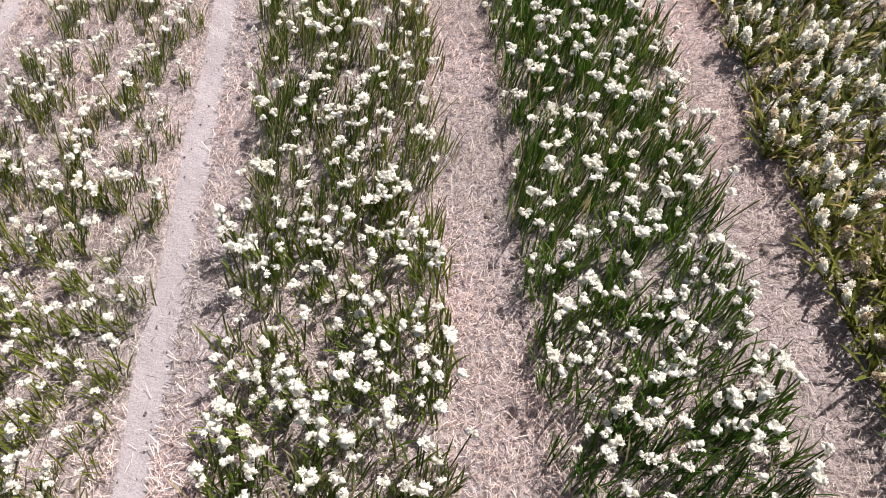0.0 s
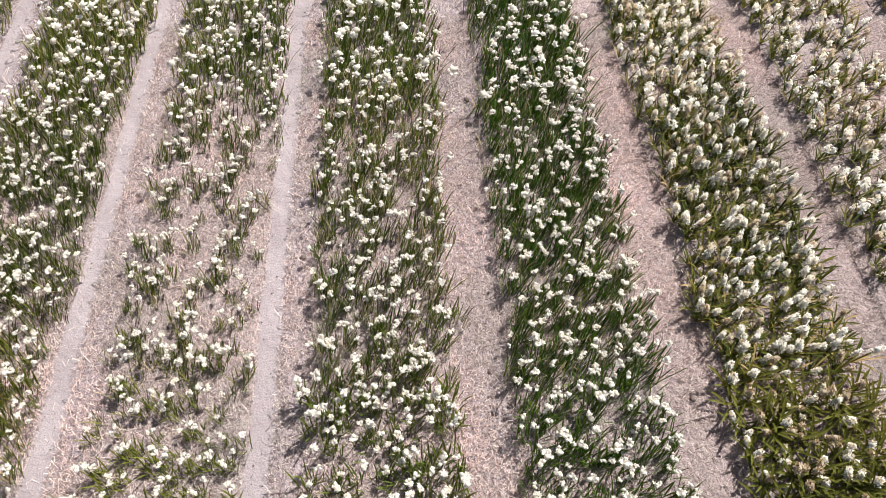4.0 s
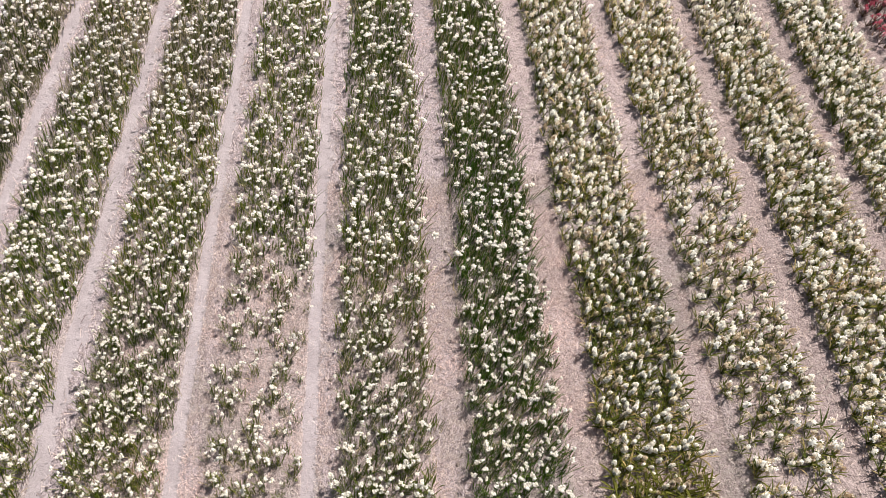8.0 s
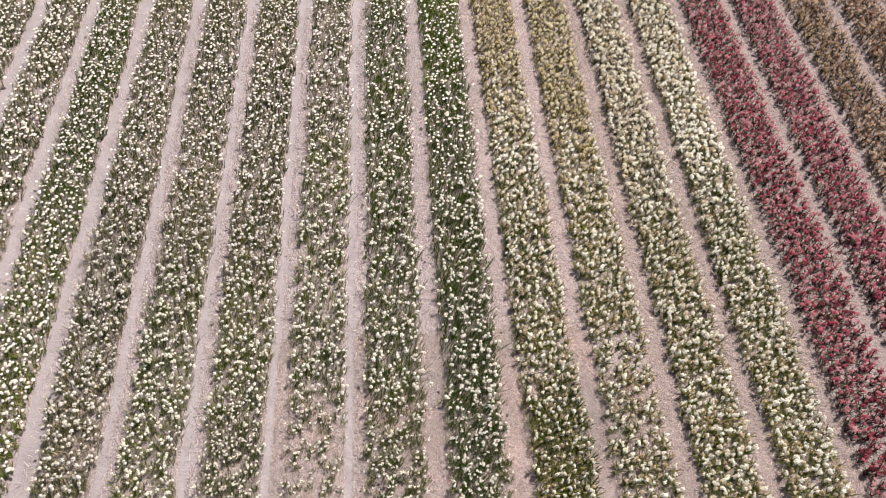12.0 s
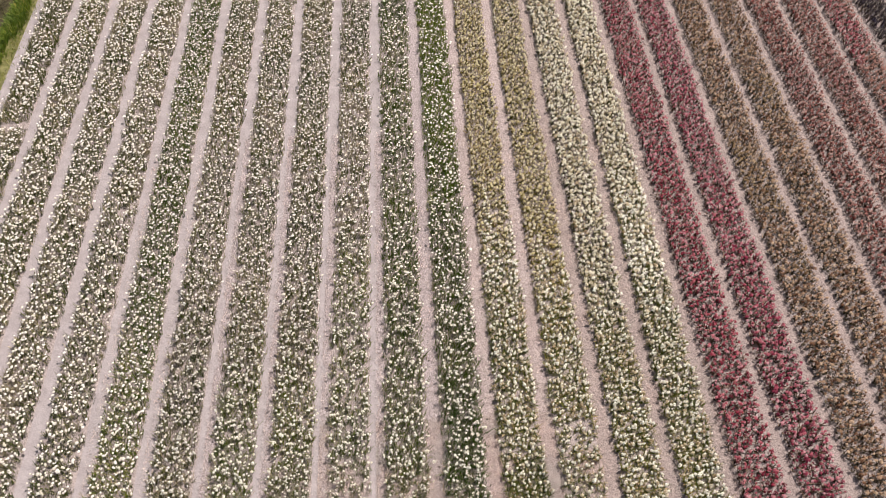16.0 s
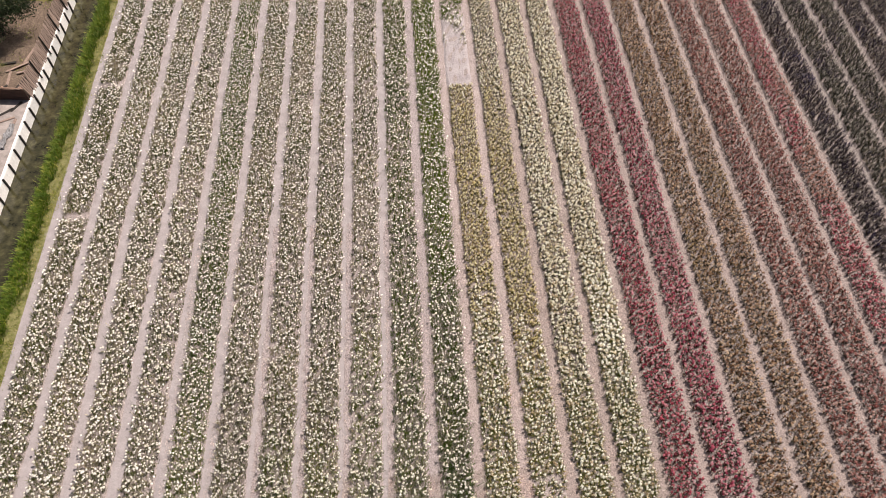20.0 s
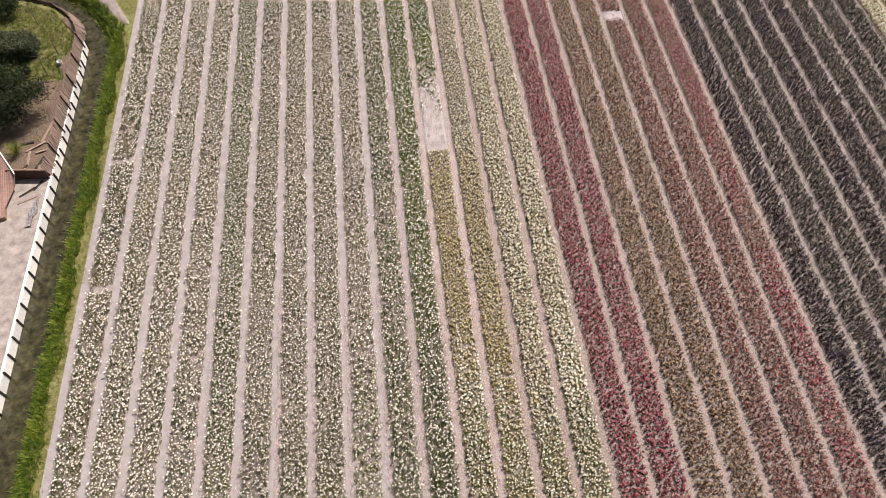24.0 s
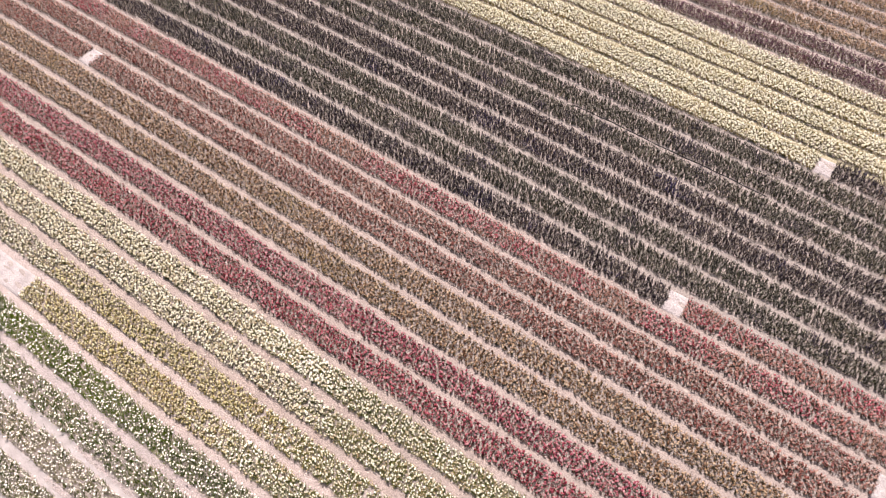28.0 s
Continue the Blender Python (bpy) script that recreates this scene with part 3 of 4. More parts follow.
gl.new(gs.outputs["X"], ga.inputs[0])
gl.new(edge_n.outputs["Fac"], ga.inputs[1])
gm = gn.new("ShaderNodeMapRange")
gm.inputs["From Min"].default_value, gm.inputs["From Max"].default_value = -14.32, -14.1
gl.new(ga.outputs[0], gm.inputs["Value"])
gl.new(mix(gn, gl, turf_r.outputs["Color"], soil_r.outputs["Color"], gm.outputs["Result"]), gb.inputs["Base Color"])
bump(gn, gl, gb, soil_n.outputs["Fac"], 0.7, 0.03)
ground = new("ground", grid_mesh("ground", gx, gy, ground_z, GROUNDMAT))
tagged(ground, "sandy bulb field soil with a grassy ditch bank", "ground", kind="structure")

water = new("water", grid_mesh("water", np.array([-300.0, -60, -26, -20, -18, -16.0, -14.5]), np.array([-300.0, 0, 20, 34, 38, 42, 60]), lambda X, Y: X * 0 - 0.62, WATER))
tagged(water, "dark murky water standing in the ditch", "water", kind="structure")

# paths and beds
FIELD_LO, FIELD_HI = -14.0, 50.0
SANDY = {0, 1, 2, 3, 4, 5, 6, 7, 8, 9}


def strip(name, x, half, top, mat, rough, near):
    lo, hi = FIELD_LO, FIELD_HI
    gy = np.concatenate([np.arange(lo, 0, 0.5), np.arange(0, 9, 0.06), np.arange(9, hi, 0.4), [hi]]) if near else np.append(np.arange(lo, hi, 0.5), hi)
    s = np.linspace(-1, 1, 15 if near else 7)
    def z(X, Y):
        e = np.abs((X - x) / half)
        return top * (1 - np.clip((e - 0.8) / 0.2, 0, 1) ** 2) + rough * (0.5 * cheap_noise(X * 9, Y * 9, 11) + 0.5 * cheap_noise(X * 3.1, Y * 2.3, 5))
    return grid_mesh(name, x + s * half, gy, z, mat)


for k in range(0, 43):
    x = path_x(k)
    half = 0.29
    if not k:
        x, half = x + 0.04, 0.25
    near = 7 <= k <= 13
    p = new("path_%d" % k, strip("path", x, half, 0.0, SAND if k in SANDY else TAN_PATH if k in (11, 12) else OLIVE_PATH if 31 <= k <= 34 else GREY_PATH if 23 <= k <= 30 else PINK_PATH if k >= 13 else STRAWY, 0.008, near))
    tagged(p, "trodden pale sandy path between flower beds" if k in SANDY else "sandy path littered with dry straw", "path", kind="structure")

BEDS = {}
def bed_kind(k):
    """(plant, leaf, bloom, plants a square metre, share that flowers, share of the clumpy gaps, words)"""
    if k == 0: return ("narcissus", "narcissus_far", "narcissus_far", 92, 1.0, 0.05, "white flowering bulbs with dark leaves")
    if k <= 7:
        dens = [92, 90, 88, 94, 88, 86, 88][k - 1]
        return ("narcissus", "narcissus_mid" if k == 4 else "narcissus" if k >= 6 else "narcissus_far", "narcissus" if k >= 6 else "narcissus_far", dens, 0.97, [0.12, 0.16, 0.2, 0.08, 0.15, 0.2, 0.1][k - 1], "white double narcissus, thinly grown")
    if k == 8: return ("narcissus", "narcissus", "narcissus", 71, 0.97, 0.43, "sparse white double narcissus")
    if k == 9: return ("narcissus", "narcissus_mid", "narcissus", 80, 0.78, 0.18, "white double narcissus")
    if k == 10: return ("narcissus", "narcissus_dark", "narcissus", 92, 0.72, 0.0, "dense dark green white-flowering narcissus")
    if k == 11: return ("hyacinth", "hyacinth", "white", 92, 0.95, 0.05, "white hyacinths turning brown")
    if k == 12: return ("hyacinth", "hyacinth", "white", 94, 0.95, 0.08, "fading cream hyacinths")
    if k == 13: return ("hyacinth", "hyacinth", "white", 94, 1.0, 0.0, "white hyacinths")
    if k == 14: return ("hyacinth", "hyacinth", "white", 100, 1.0, 0.0, "cream white hyacinths")
    if k == 15: return ("hyacinth", "wine", "red", 94, 1.0, 0.0, "crimson hyacinths")
    if k == 16: return ("hyacinth", "wine", "pink", 94, 1.0, 0.0, "deep pink hyacinths")
    if k == 17: return ("hyacinth", "brown", "brown", 94, 0.97, 0.0, "spent grey-brown hyacinths")
    if k == 18: return ("hyacinth", "brown", "brown", 94, 0.97, 0.0, "spent olive-brown hyacinths")
    if k in (19, 20): return ("hyacinth", "wine", "rust", 94, 1.0, 0.0, "fading rust red hyacinths")
    if k == 21: return ("hyacinth", "wine", "salmon", 94, 1.0, 0.0, "salmon pink hyacinths")
    if k in (22, 25, 26): return ("stalked", "dusk", "dusk", 84, 1.0, 0.0, "spent dark blue hyacinths")
    if k <= 29: return ("stalked", "dark", "dark", 84, 1.0, 0.0, "spent grey-green hyacinths with pale bare stalks")
    if k <= 34: return ("hyacinth", "hyacinth_yellow", "cream", 116, 1.0, 0.0, "cream hyacinths")
    if k <= 36: return ("hyacinth", "brown", "purple", 92, 1.0, 0.0, "plum purple hyacinths")
    return ("hyacinth", "brown", "brown", 92, 1.0, 0.0, "spent brown hyacinths")


# bare gaps in the rows: bed, from y, to y
GAPS = [(0, 25.53, 25.9), (0, 17.8, 18.12), (11, 24.8, 27.6), (19, 34.2, 35.1), (22, -0.75, 0.15), (30, -3.75, -2.9), (20, -12.0, -10.3)]
SINGLE_LO, SINGLE_HI = 0.95, 2.1     # the stretch in which every plant is a thing of its own


def spots(k, dens, gap):
    """Where the bulbs of a bed stand: rows along the bed with jitter, thinned in drifts."""
    lo, hi = reach(bed_x(k))
    nx = max(4, round(1.1 * math.sqrt(dens)))
    ny = int((hi - lo) * 1.08 * dens / nx)
    ix, iy = np.meshgrid(np.arange(nx), np.arange(ny))
    n = nx * ny
    wide = 1.05 if k <= 10 else 1.1 if 22 <= k <= 29 else 1.18 if 30 <= k <= 34 else 1.13 if 15 <= k <= 21 else 1.08
    across = (ix.ravel() + 0.5 + rng.uniform(-1, 1, n) * (0.75 if k <= 10 else 0.6)) / nx
    across = np.where(across < 0, -across, np.where(across > 1, 2 - across, across))
    x = bed_x(k) - wide / 2 + wide * across
    y = lo + (hi - lo) * (iy.ravel() + 0.5 + rng.uniform(-1, 1, n) * (0.9 if k <= 10 else 0.75)) / ny
    keep = np.ones(n, bool)
    if gap:
        f = cheap_noise(x * 1.0, y * 0.75, 100 + k)
        thin = gap * np.clip(1.1 - 0.15 * (y - 3.2), 0.35, 1.1) if k == 8 else gap
        keep &= rng.uniform(0, 1, n) > thin * (0.7 + 0.8 * np.clip(f, -0.6, 0.6))
    for b, a, c in GAPS:
        if b == k:
            keep &= ~((y > a) & (y < c))
    if k == 11:
        keep &= ~((y > 27.5) & (rng.uniform(0, 1, n) > (y - 27.3) / 5.5 + 0.25 * cheap_noise(x * 2, y * 2, 31)))
    if k >= 11:
        keep &= ~((detail_at(k, y) == 2) & (rng.uniform(0, 1, n) < 0.05)) & ~((detail_at(k, y) == 1) & (rng.uniform(0, 1, n) < 0.05))
    if k == 12:
        keep &= ~((y < 6.3) & (rng.uniform(0, 1, n) < 0.3))
    x += 0.014 * np.sin(0.9 * y + 2.1 * k) + 0.014 * np.sin(2.3 * y + 4.4 * k) + 0.014 * np.sin(5.7 * y + 1.3 * k)
    return x[keep], y[keep]


def detail_at(k, y):
    x = abs(bed_x(k))
    d = np.zeros(len(y), int)
    blur = 1.6 * np.sin(37.0 * y + 3.0 * k) * np.sin(11.3 * y)
    d[(y + blur < 10.3) & (y > 0.2) & (x < 7.5)] = 1
    d[(y + 0.4 * blur < 4.9) & (y > 0.2) & (x < 3.9)] = 2
    return d


def bed_top(x):
    return np.full(len(x), 0.035)


# beds that change their crop along the way: bed, from y, to y, the bed whose crop stands there
CHANGES = [(11, 29.6, 60.0, 10), (22, -30.0, -0.4, 21), (30, -30.0, -3.3, 26)]
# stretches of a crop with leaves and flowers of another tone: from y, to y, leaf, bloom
# narcissus_far leaves carry plant-gap shade as darker colour on the far stretches
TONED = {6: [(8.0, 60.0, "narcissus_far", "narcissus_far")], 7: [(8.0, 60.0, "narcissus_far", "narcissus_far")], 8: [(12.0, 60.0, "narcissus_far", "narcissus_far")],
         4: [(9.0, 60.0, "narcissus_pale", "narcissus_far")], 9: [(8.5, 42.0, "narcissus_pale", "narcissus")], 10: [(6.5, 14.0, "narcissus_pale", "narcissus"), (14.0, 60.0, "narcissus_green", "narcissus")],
         11: [(12.5, 25.0, "hyacinth_yellow", "olive")], 12: [(11.0, 24.0, "hyacinth_yellow", "olive"), (24.0, 60.0, "olive", "cream")],
         13: [(10.0, 60.0, "olive", "cream")], 14: [(14.0, 60.0, "olive", "cream")]}
WIND = (0.16, 0.1)
SINGLES = []
for k in range(0, 42):
    bed = tagged(new("flower_bed"), "raised bed of " + bed_kind(k)[6], "flower bed", "beds of the bulb field")
    bed.location = (bed_x(k), 0, 0)
    BEDS[k] = bed
    soil = part_mesh("bed_soil", strip("bed_soil", 0.0, 0.56, 0.045, LITTER, 0.012, 7 <= k <= 12), bed, "sandy soil strewn with dry litter")
    for bk, a, e in GAPS:
        if bk == k and k:
            far = e + (2.4 if k == 11 else 0.0)
            gy = np.linspace(a, far, 40)
            me = grid_mesh("bare_sand", np.linspace(-0.6, 0.6, 16), gy, lambda X, Y: 0.052 + 0.014 * cheap_noise(X * 5, Y * 5, 21) - 0.05 * np.clip((np.abs(X) - 0.5) / 0.1, 0, 1), PALE)
            part_mesh("bare_sand", me, bed, "bare pale trampled sand")
    crops = [(k, None)] + [(c, (a, e)) for bk, a, e, c in CHANGES if bk == k]
    for crop, only in crops:
        plant, leaf, bloom, dens, share, gap, words = bed_kind(crop)
        x, y = spots(k, dens, gap)
        for bk, a, e, c in CHANGES:
            if bk == k:
                inside = (y >= a) & (y < e)
                keep = inside if only == (a, e) else ~inside
                x, y = x[keep], y[keep]
        d = detail_at(k, y)
        size = rng.uniform(0.72, 1.16, len(x)) * (np.clip(0.82 + 0.05 * (y - 3.5), 0.82, 0.95) if k == 8 else 0.95 if k < 8 else 1.0)
        head = np.where(d == 2, size / 0.82 if k == 8 else size, size * rng.uniform(0.75, 1.22, len(x)))
        turn = rng.uniform(0, 6.283, len(x))
        flowers = rng.uniform(0, 1, len(x)) < share
        head = np.where(d == 0, head * rng.uniform(0.85, 1.15, len(x)) * (1.2 if crop in (13, 14) or 30 <= crop <= 34 else 1.1 if crop <= 3 else 1.0), head)
        if crop in (9, 10):
            flowers &= (y < 10) | (rng.uniform(0, 1, len(x)) < 0.85)
        if k == 0:
            flowers &= cheap_noise(x * 4.0, y * 3.0, 77) > -0.55
        single = (d == 2) & (y > SINGLE_LO) & (y < SINGLE_HI) & (8 <= k <= 11)
        lv, bl, sp = [], [], []
        spent = (rng.uniform(0, 1, len(x)) < np.where(d == 0, 0.16, 0.26)) & (11 <= crop <= 14)
        for lod in (0, 1, 2):
            shapes = SHAPES[(plant, lod)]
            which = rng.integers(0, len(shapes), len(x))
            sel = (d == lod) & ~single
            lv.append(scatter([s[0] for s in shapes], which[sel], x[sel] - bed_x(k), y[sel], bed_top(x[sel]), turn[sel], size[sel], WIND))
            for pile, chosen in ((bl, ~spent), (sp, spent)):
                pick = sel & flowers & chosen
                pile.append(scatter([s[1] for s in shapes], which[pick], x[pick] - bed_x(k), y[pick], bed_top(x[pick]) + 0.2 * (size - head)[pick], turn[pick], head[pick], WIND))
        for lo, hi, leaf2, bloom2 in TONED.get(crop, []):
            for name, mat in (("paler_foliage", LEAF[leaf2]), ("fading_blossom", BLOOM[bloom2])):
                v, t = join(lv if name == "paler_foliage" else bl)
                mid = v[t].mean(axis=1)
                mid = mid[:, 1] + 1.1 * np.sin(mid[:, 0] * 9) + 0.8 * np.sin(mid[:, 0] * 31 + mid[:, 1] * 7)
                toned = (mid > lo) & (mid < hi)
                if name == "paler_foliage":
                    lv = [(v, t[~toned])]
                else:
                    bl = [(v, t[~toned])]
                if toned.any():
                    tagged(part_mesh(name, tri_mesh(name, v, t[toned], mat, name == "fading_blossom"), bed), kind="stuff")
        for name, pile, mat in (("foliage", lv, LEAF[leaf]), ("blossom", bl, BLOOM[bloom]), ("spent_blossom", sp, BLOOM["spent"])):
            v, t = join(pile)
            if not len(t):
                continue
            tagged(part_mesh(name, tri_mesh(name, v, t, mat, name != "foliage"), bed), kind="stuff")
        for xs, ys, ts, zs, fl in zip(x[single], y[single], turn[single], size[single], flowers[single]):
            SINGLES.append((k, xs, ys, ts, zs, fl))

# single plants, each with its leaves, stalks and flower heads
def plant_parts(kind, leaf_mat, bloom_mat):
    """One plant as a list of (name, mesh)."""
    out = []
    if kind == "narcissus":
        for i in range(int(rng.integers(14, 18))):
            v, t = narcissus_leaf(0.0112, 3)
            out.append(("leaf", tri_mesh("leaf", v, t, leaf_mat)))
        for i in range(int(rng.integers(1, 4))):
            a, far, h = rng.uniform(0, 6.28), rng.uniform(0.0, 0.1), rng.uniform(0.21, 0.32)
            top = np.array((far * math.cos(a), far * math.sin(a), h))
            out.append(("stalk", tri_mesh("stalk", *stem((0, 0, 0), top, 0.004), leaf_mat)))
            v, t = flower_head(top)
            out.append(("flower_head", tri_mesh("flower_head", v, t, bloom_mat, True)))
    else:
        n = int(rng.integers(7, 10))
        for i in range(n):
            v, t = blade(rng.uniform(0.17, 0.27), 0.02 * rng.uniform(0.8, 1.15), rng.uniform(0.3, 0.75), rng.uniform(0.05, 0.4), i * 6.28 / n + rng.uniform(-0.4, 0.4), 4, 0.5)
            out.append(("leaf", tri_mesh("leaf", v, t, leaf_mat)))
        top = np.array((rng.uniform(-0.08, 0.08), rng.uniform(-0.08, 0.08), rng.uniform(0.16, 0.22)))
        out.append(("stalk", tri_mesh("stalk", *stem((0, 0, 0), top, 0.007), leaf_mat)))
        v, t = spike(top, 26)
        out.append(("flower_spike", tri_mesh("flower_spike", v, t, BLOOM["spent"] if rng.uniform() < 0.36 else bloom_mat)))
    return out


VARIANTS = {}
for k, x, y, turn, size, flowering in SINGLES:
    kind, leaf, bloom = bed_kind(k)[:3]
    key = (kind, leaf, bloom)
    if key not in VARIANTS:
        VARIANTS[key] = [plant_parts(kind, LEAF[leaf], BLOOM[bloom]) for _ in range(12)]
    if kind == "narcissus":
        words = {8: "white double narcissus clump standing alone in bare sand", 9: "white double narcissus clump with thin upright leaves", 10: "lush dark green narcissus clump with white double flowers"}[k]
        words = words if flowering else "narcissus clump of green strap leaves, not in flower"
    else:
        words = "white hyacinth with browning florets and broad arching leaves"
    thing = tagged(new("%s_plant" % kind), words, "%s plant" % kind, "%s plants in the near beds" % kind)
    thing.matrix_basis = pose(x, y, 0.03, 0, 0, math.degrees(turn)) @ Matrix.Scale(size, 4)
    for name, me in VARIANTS[key][int(rng.integers(0, 12))]:
        if name == "leaf":
            part_mesh(name, me, thing)
        elif flowering and name == "stalk":
            stalk = part_mesh(name, me, thing)
        elif flowering:
            part_mesh(name, me, stalk)

# ---------------------------------------------------------------- straw, clods and grass
def straw_shape():
    L, w, b = rng.uniform(0.025, 0.08), rng.uniform(0.0018, 0.0042), rng.uniform(-0.012, 0.012)
    lift = rng.uniform(0.0, 0.045)
    v = np.array([(-L / 2, -w / 2, 0.003), (-L / 2, w / 2, 0.004), (L / 2, b - w / 2, lift + 0.004), (L / 2, b + w / 2, lift + 0.007)])
    return v, np.array([(0, 2, 1), (1, 2, 3)])


STRAWS = [straw_shape() for _ in range(24)]
CLODS = [blob(OCTA, (0, 0, 0.003), rng.uniform(0.003, 0.01, 3) * (1, 1, 0.6), 0.35) for _ in range(10)]


def strew(name, parent, shapes, mat, x0, x1, y0, y1, per_m2, z, big=1.0):
    n = int((x1 - x0) * (y1 - y0) * per_m2)
    x, y = rng.uniform(x0, x1, n), rng.uniform(y0, y1, n)
    keep = cheap_noise(x * 2.2, y * 2.2, 41) > rng.uniform(-2.2, 0.3, n)
    x, y = x[keep], y[keep]
    v, t = scatter(shapes, rng.integers(0, len(shapes), len(x)), x - parent.location.x, y, np.full(len(x), z), rng.uniform(0, 6.283, len(x)), rng.uniform(0.7, 1.2, len(x)) * big)
    if len(t):
        tagged(part_mesh(name, tri_mesh(name, v, t, mat), parent), kind="stuff")


for k in range(4, 16):
    path = bpy.data.objects["path_%d" % k]
    x = path_x(k)
    close = 8 <= k <= 12
    left = -0.04 if k in SANDY else -0.28
    if close:
        strew("straw", path, STRAWS, STRAW, x + left, x + 0.29, 0.3, 6.5, 6200, 0.008, 0.82)
        if k in SANDY:
            strew("scattered_straw", path, STRAWS, STRAW, x - 0.27, x + left, 0.3, 6.5, 200, 0.006, 0.8)
    if k in SANDY and k >= 6:
        half = (0.29 - left) / 2
        layer = grid_mesh("straw_layer", x + left + half + np.linspace(-1, 1, 9) * half, np.arange(0.3, 17.0, 0.07),
                          lambda X, Y: 0.012 * np.clip((X - x - left) / 0.06 + 0.6 * cheap_noise(X * 4, Y * 4, 9) - 0.5, -0.6, 1) + 0.007 * cheap_noise(X * 11, Y * 11, 8), STRAWY)
        part_mesh("straw_layer", layer, path, "thin layer of trodden straw")
    strew("straw", path, STRAWS, STRAW, x + left, x + 0.29, 6.5 if close else 1.5, 17.0, 380, 0.006, 1.5)
    strew("clods", path, CLODS, CLOD, x - 0.27, x + 0.27, 0.3 if close else 1.5, 8.0 if close else 17.0, 70 if k in SANDY else 20, 0.003)
for k in range(7, 13):
    strew("dry_litter", BEDS[k], STRAWS, STRAW, bed_x(k) - 0.56, bed_x(k) + 0.56, 0.3, 5.4, 4600, 0.05, 0.78)

# wheel marks pressed into three sandy paths, and single clods on the straw
def treads(path, x, y0, y1, lost):
    """Lug marks of a tyre: small raised crumbs of sand in two rows, many of them worn away."""
    vs, ts = [], []
    for i in range(int((y1 - y0) / 0.17)):
        for side in (-1, 1):
            if rng.uniform() < lost:
                continue
            cx, cy = x - 0.14 + side * 0.1 + rng.uniform(-0.012, 0.012), y0 + i * 0.17 + (0.08 if side > 0 else 0) + rng.uniform(-0.02, 0.02)
            c, s = math.cos(side * 0.7), math.sin(side * 0.7)
            long, wide, tall = rng.uniform(0.03, 0.05), rng.uniform(0.012, 0.02), rng.uniform(0.014, 0.026)
            k = len(vs)
            for dx, dy, dz in ((-long, -wide, 0.0), (long, -wide, 0.0), (long, wide, 0.0), (-long, wide, 0.0), (-0.6 * long, 0, tall), (0.6 * long, 0, tall)):
                vs.append((cx + dx * c - dy * s - path.location.x, cy + dx * s + dy * c, dz + 0.002))
            ts += [(k, k + 1, k + 5), (k, k + 5, k + 4), (k + 2, k + 3, k + 4), (k + 2, k + 4, k + 5), (k, k + 4, k + 3), (k + 1, k + 2, k + 5)]
    tagged(part_mesh("tread_marks", tri_mesh("tread_marks", np.array(vs), np.array(ts), SAND), path), kind="stuff")


for k, lost in ((6, 0.3), (7, 0.25), (8, 0.55), (9, 0.6)):
    treads(bpy.data.objects["path_%d" % k], path_x(k), 2.0, 16.0, lost)
for k, dx, y, r in ((11, -0.12, 4.65, 0.035), (11, -0.05, 6.4, 0.03), (10, 0.06, 2.3, 0.026), (10, 0.1, 5.2, 0.03), (11, 0.02, 2.0, 0.024), (9, 0.1, 3.4, 0.028), (9, 0.16, 5.8, 0.03), (10, -0.03, 8.2, 0.034)):
    v, t = blob(ICO, (0, 0, r * 0.5), (r, r * 1.2, r * 0.7), 0.3)
    clod = tagged(new("soil_clod", tri_mesh("soil_clod", v, t, CLOD)), "dark crumbly clod of earth on the straw", "clod", "clods on the paths")
    clod.location = (path_x(k) + dx, y, 0.004)

# ---------------------------------------------------------------- ditch bank
def tufts(name, mat, n, x0, x1, y0, y1, length, lo, hi, label, category):
    """Grass on the ground between two offsets from the ditch's middle line."""
    shapes = []
    for _ in range(16):
        blades = [blade(rng.uniform(0.6, 1.2) * length, 0.028, rng.uniform(0.1, 0.8), rng.uniform(0, 0.5), rng.uniform(0, 6.28), 2, 0.0, (rng.uniform(-0.09, 0.09), rng.uniform(-0.09, 0.09), -0.02)) for _ in range(7)]
        shapes.append(join(blades))
    x, y = rng.uniform(x0, x1, n), rng.uniform(y0, y1, n)
    d = ditch_offset(x, y) + 0.16 * cheap_noise(x * 1.5, y * 1.1, 77)
    keep = (d > lo) & (d < hi)
    s = np.clip((x + 17.25) / 2.1, 0, 1)
    strip_off = (x + 17.25 - 2.1 * s) * 0.83 + (y - 40.0 + 3.1 * s) * 0.56
    keep &= ~((np.abs(strip_off) < 0.3 + 0.1 * cheap_noise(x * 4, y * 4, 5)) & (y > 36.9) & (y < 40.2) & (x > -17.3))
    x, y = x[keep], y[keep]
    v, t = scatter(shapes, rng.integers(0, 16, len(x)), x, y, ground_z(x, y), rng.uniform(0, 6.283, len(x)), rng.uniform(0.6, 1.3, len(x)))
    return tagged(new(name, tri_mesh(name, v, t, mat)), label, category, kind="stuff")


tufts("bank_grass", GRASS, 29000, -20.5, -14.4, 4.0, 42.0, 0.26, 0.5, 1.82, "lush green grass and weeds on the ditch bank", "grass")
tufts("verge_grass", DRYGRASS, 12000, -18.5, -14.3, 4.0, 47.0, 0.09, 1.7, 2.22, "thin yellowing grass along the field edge", "grass")
tufts("rough_grass", DRYGRASS, 2600, -20.0, -14.8, 38.0, 47.0, 0.09, 1.5, 9.0, "yellow-green rough grass beside the ditch bend", "grass")
tufts("lawn_grass", LAWN, 7000, -25.0, -17.6, 32.5, 40.6, 0.11, -7.0, -0.85, "mown green garden lawn", "grass")
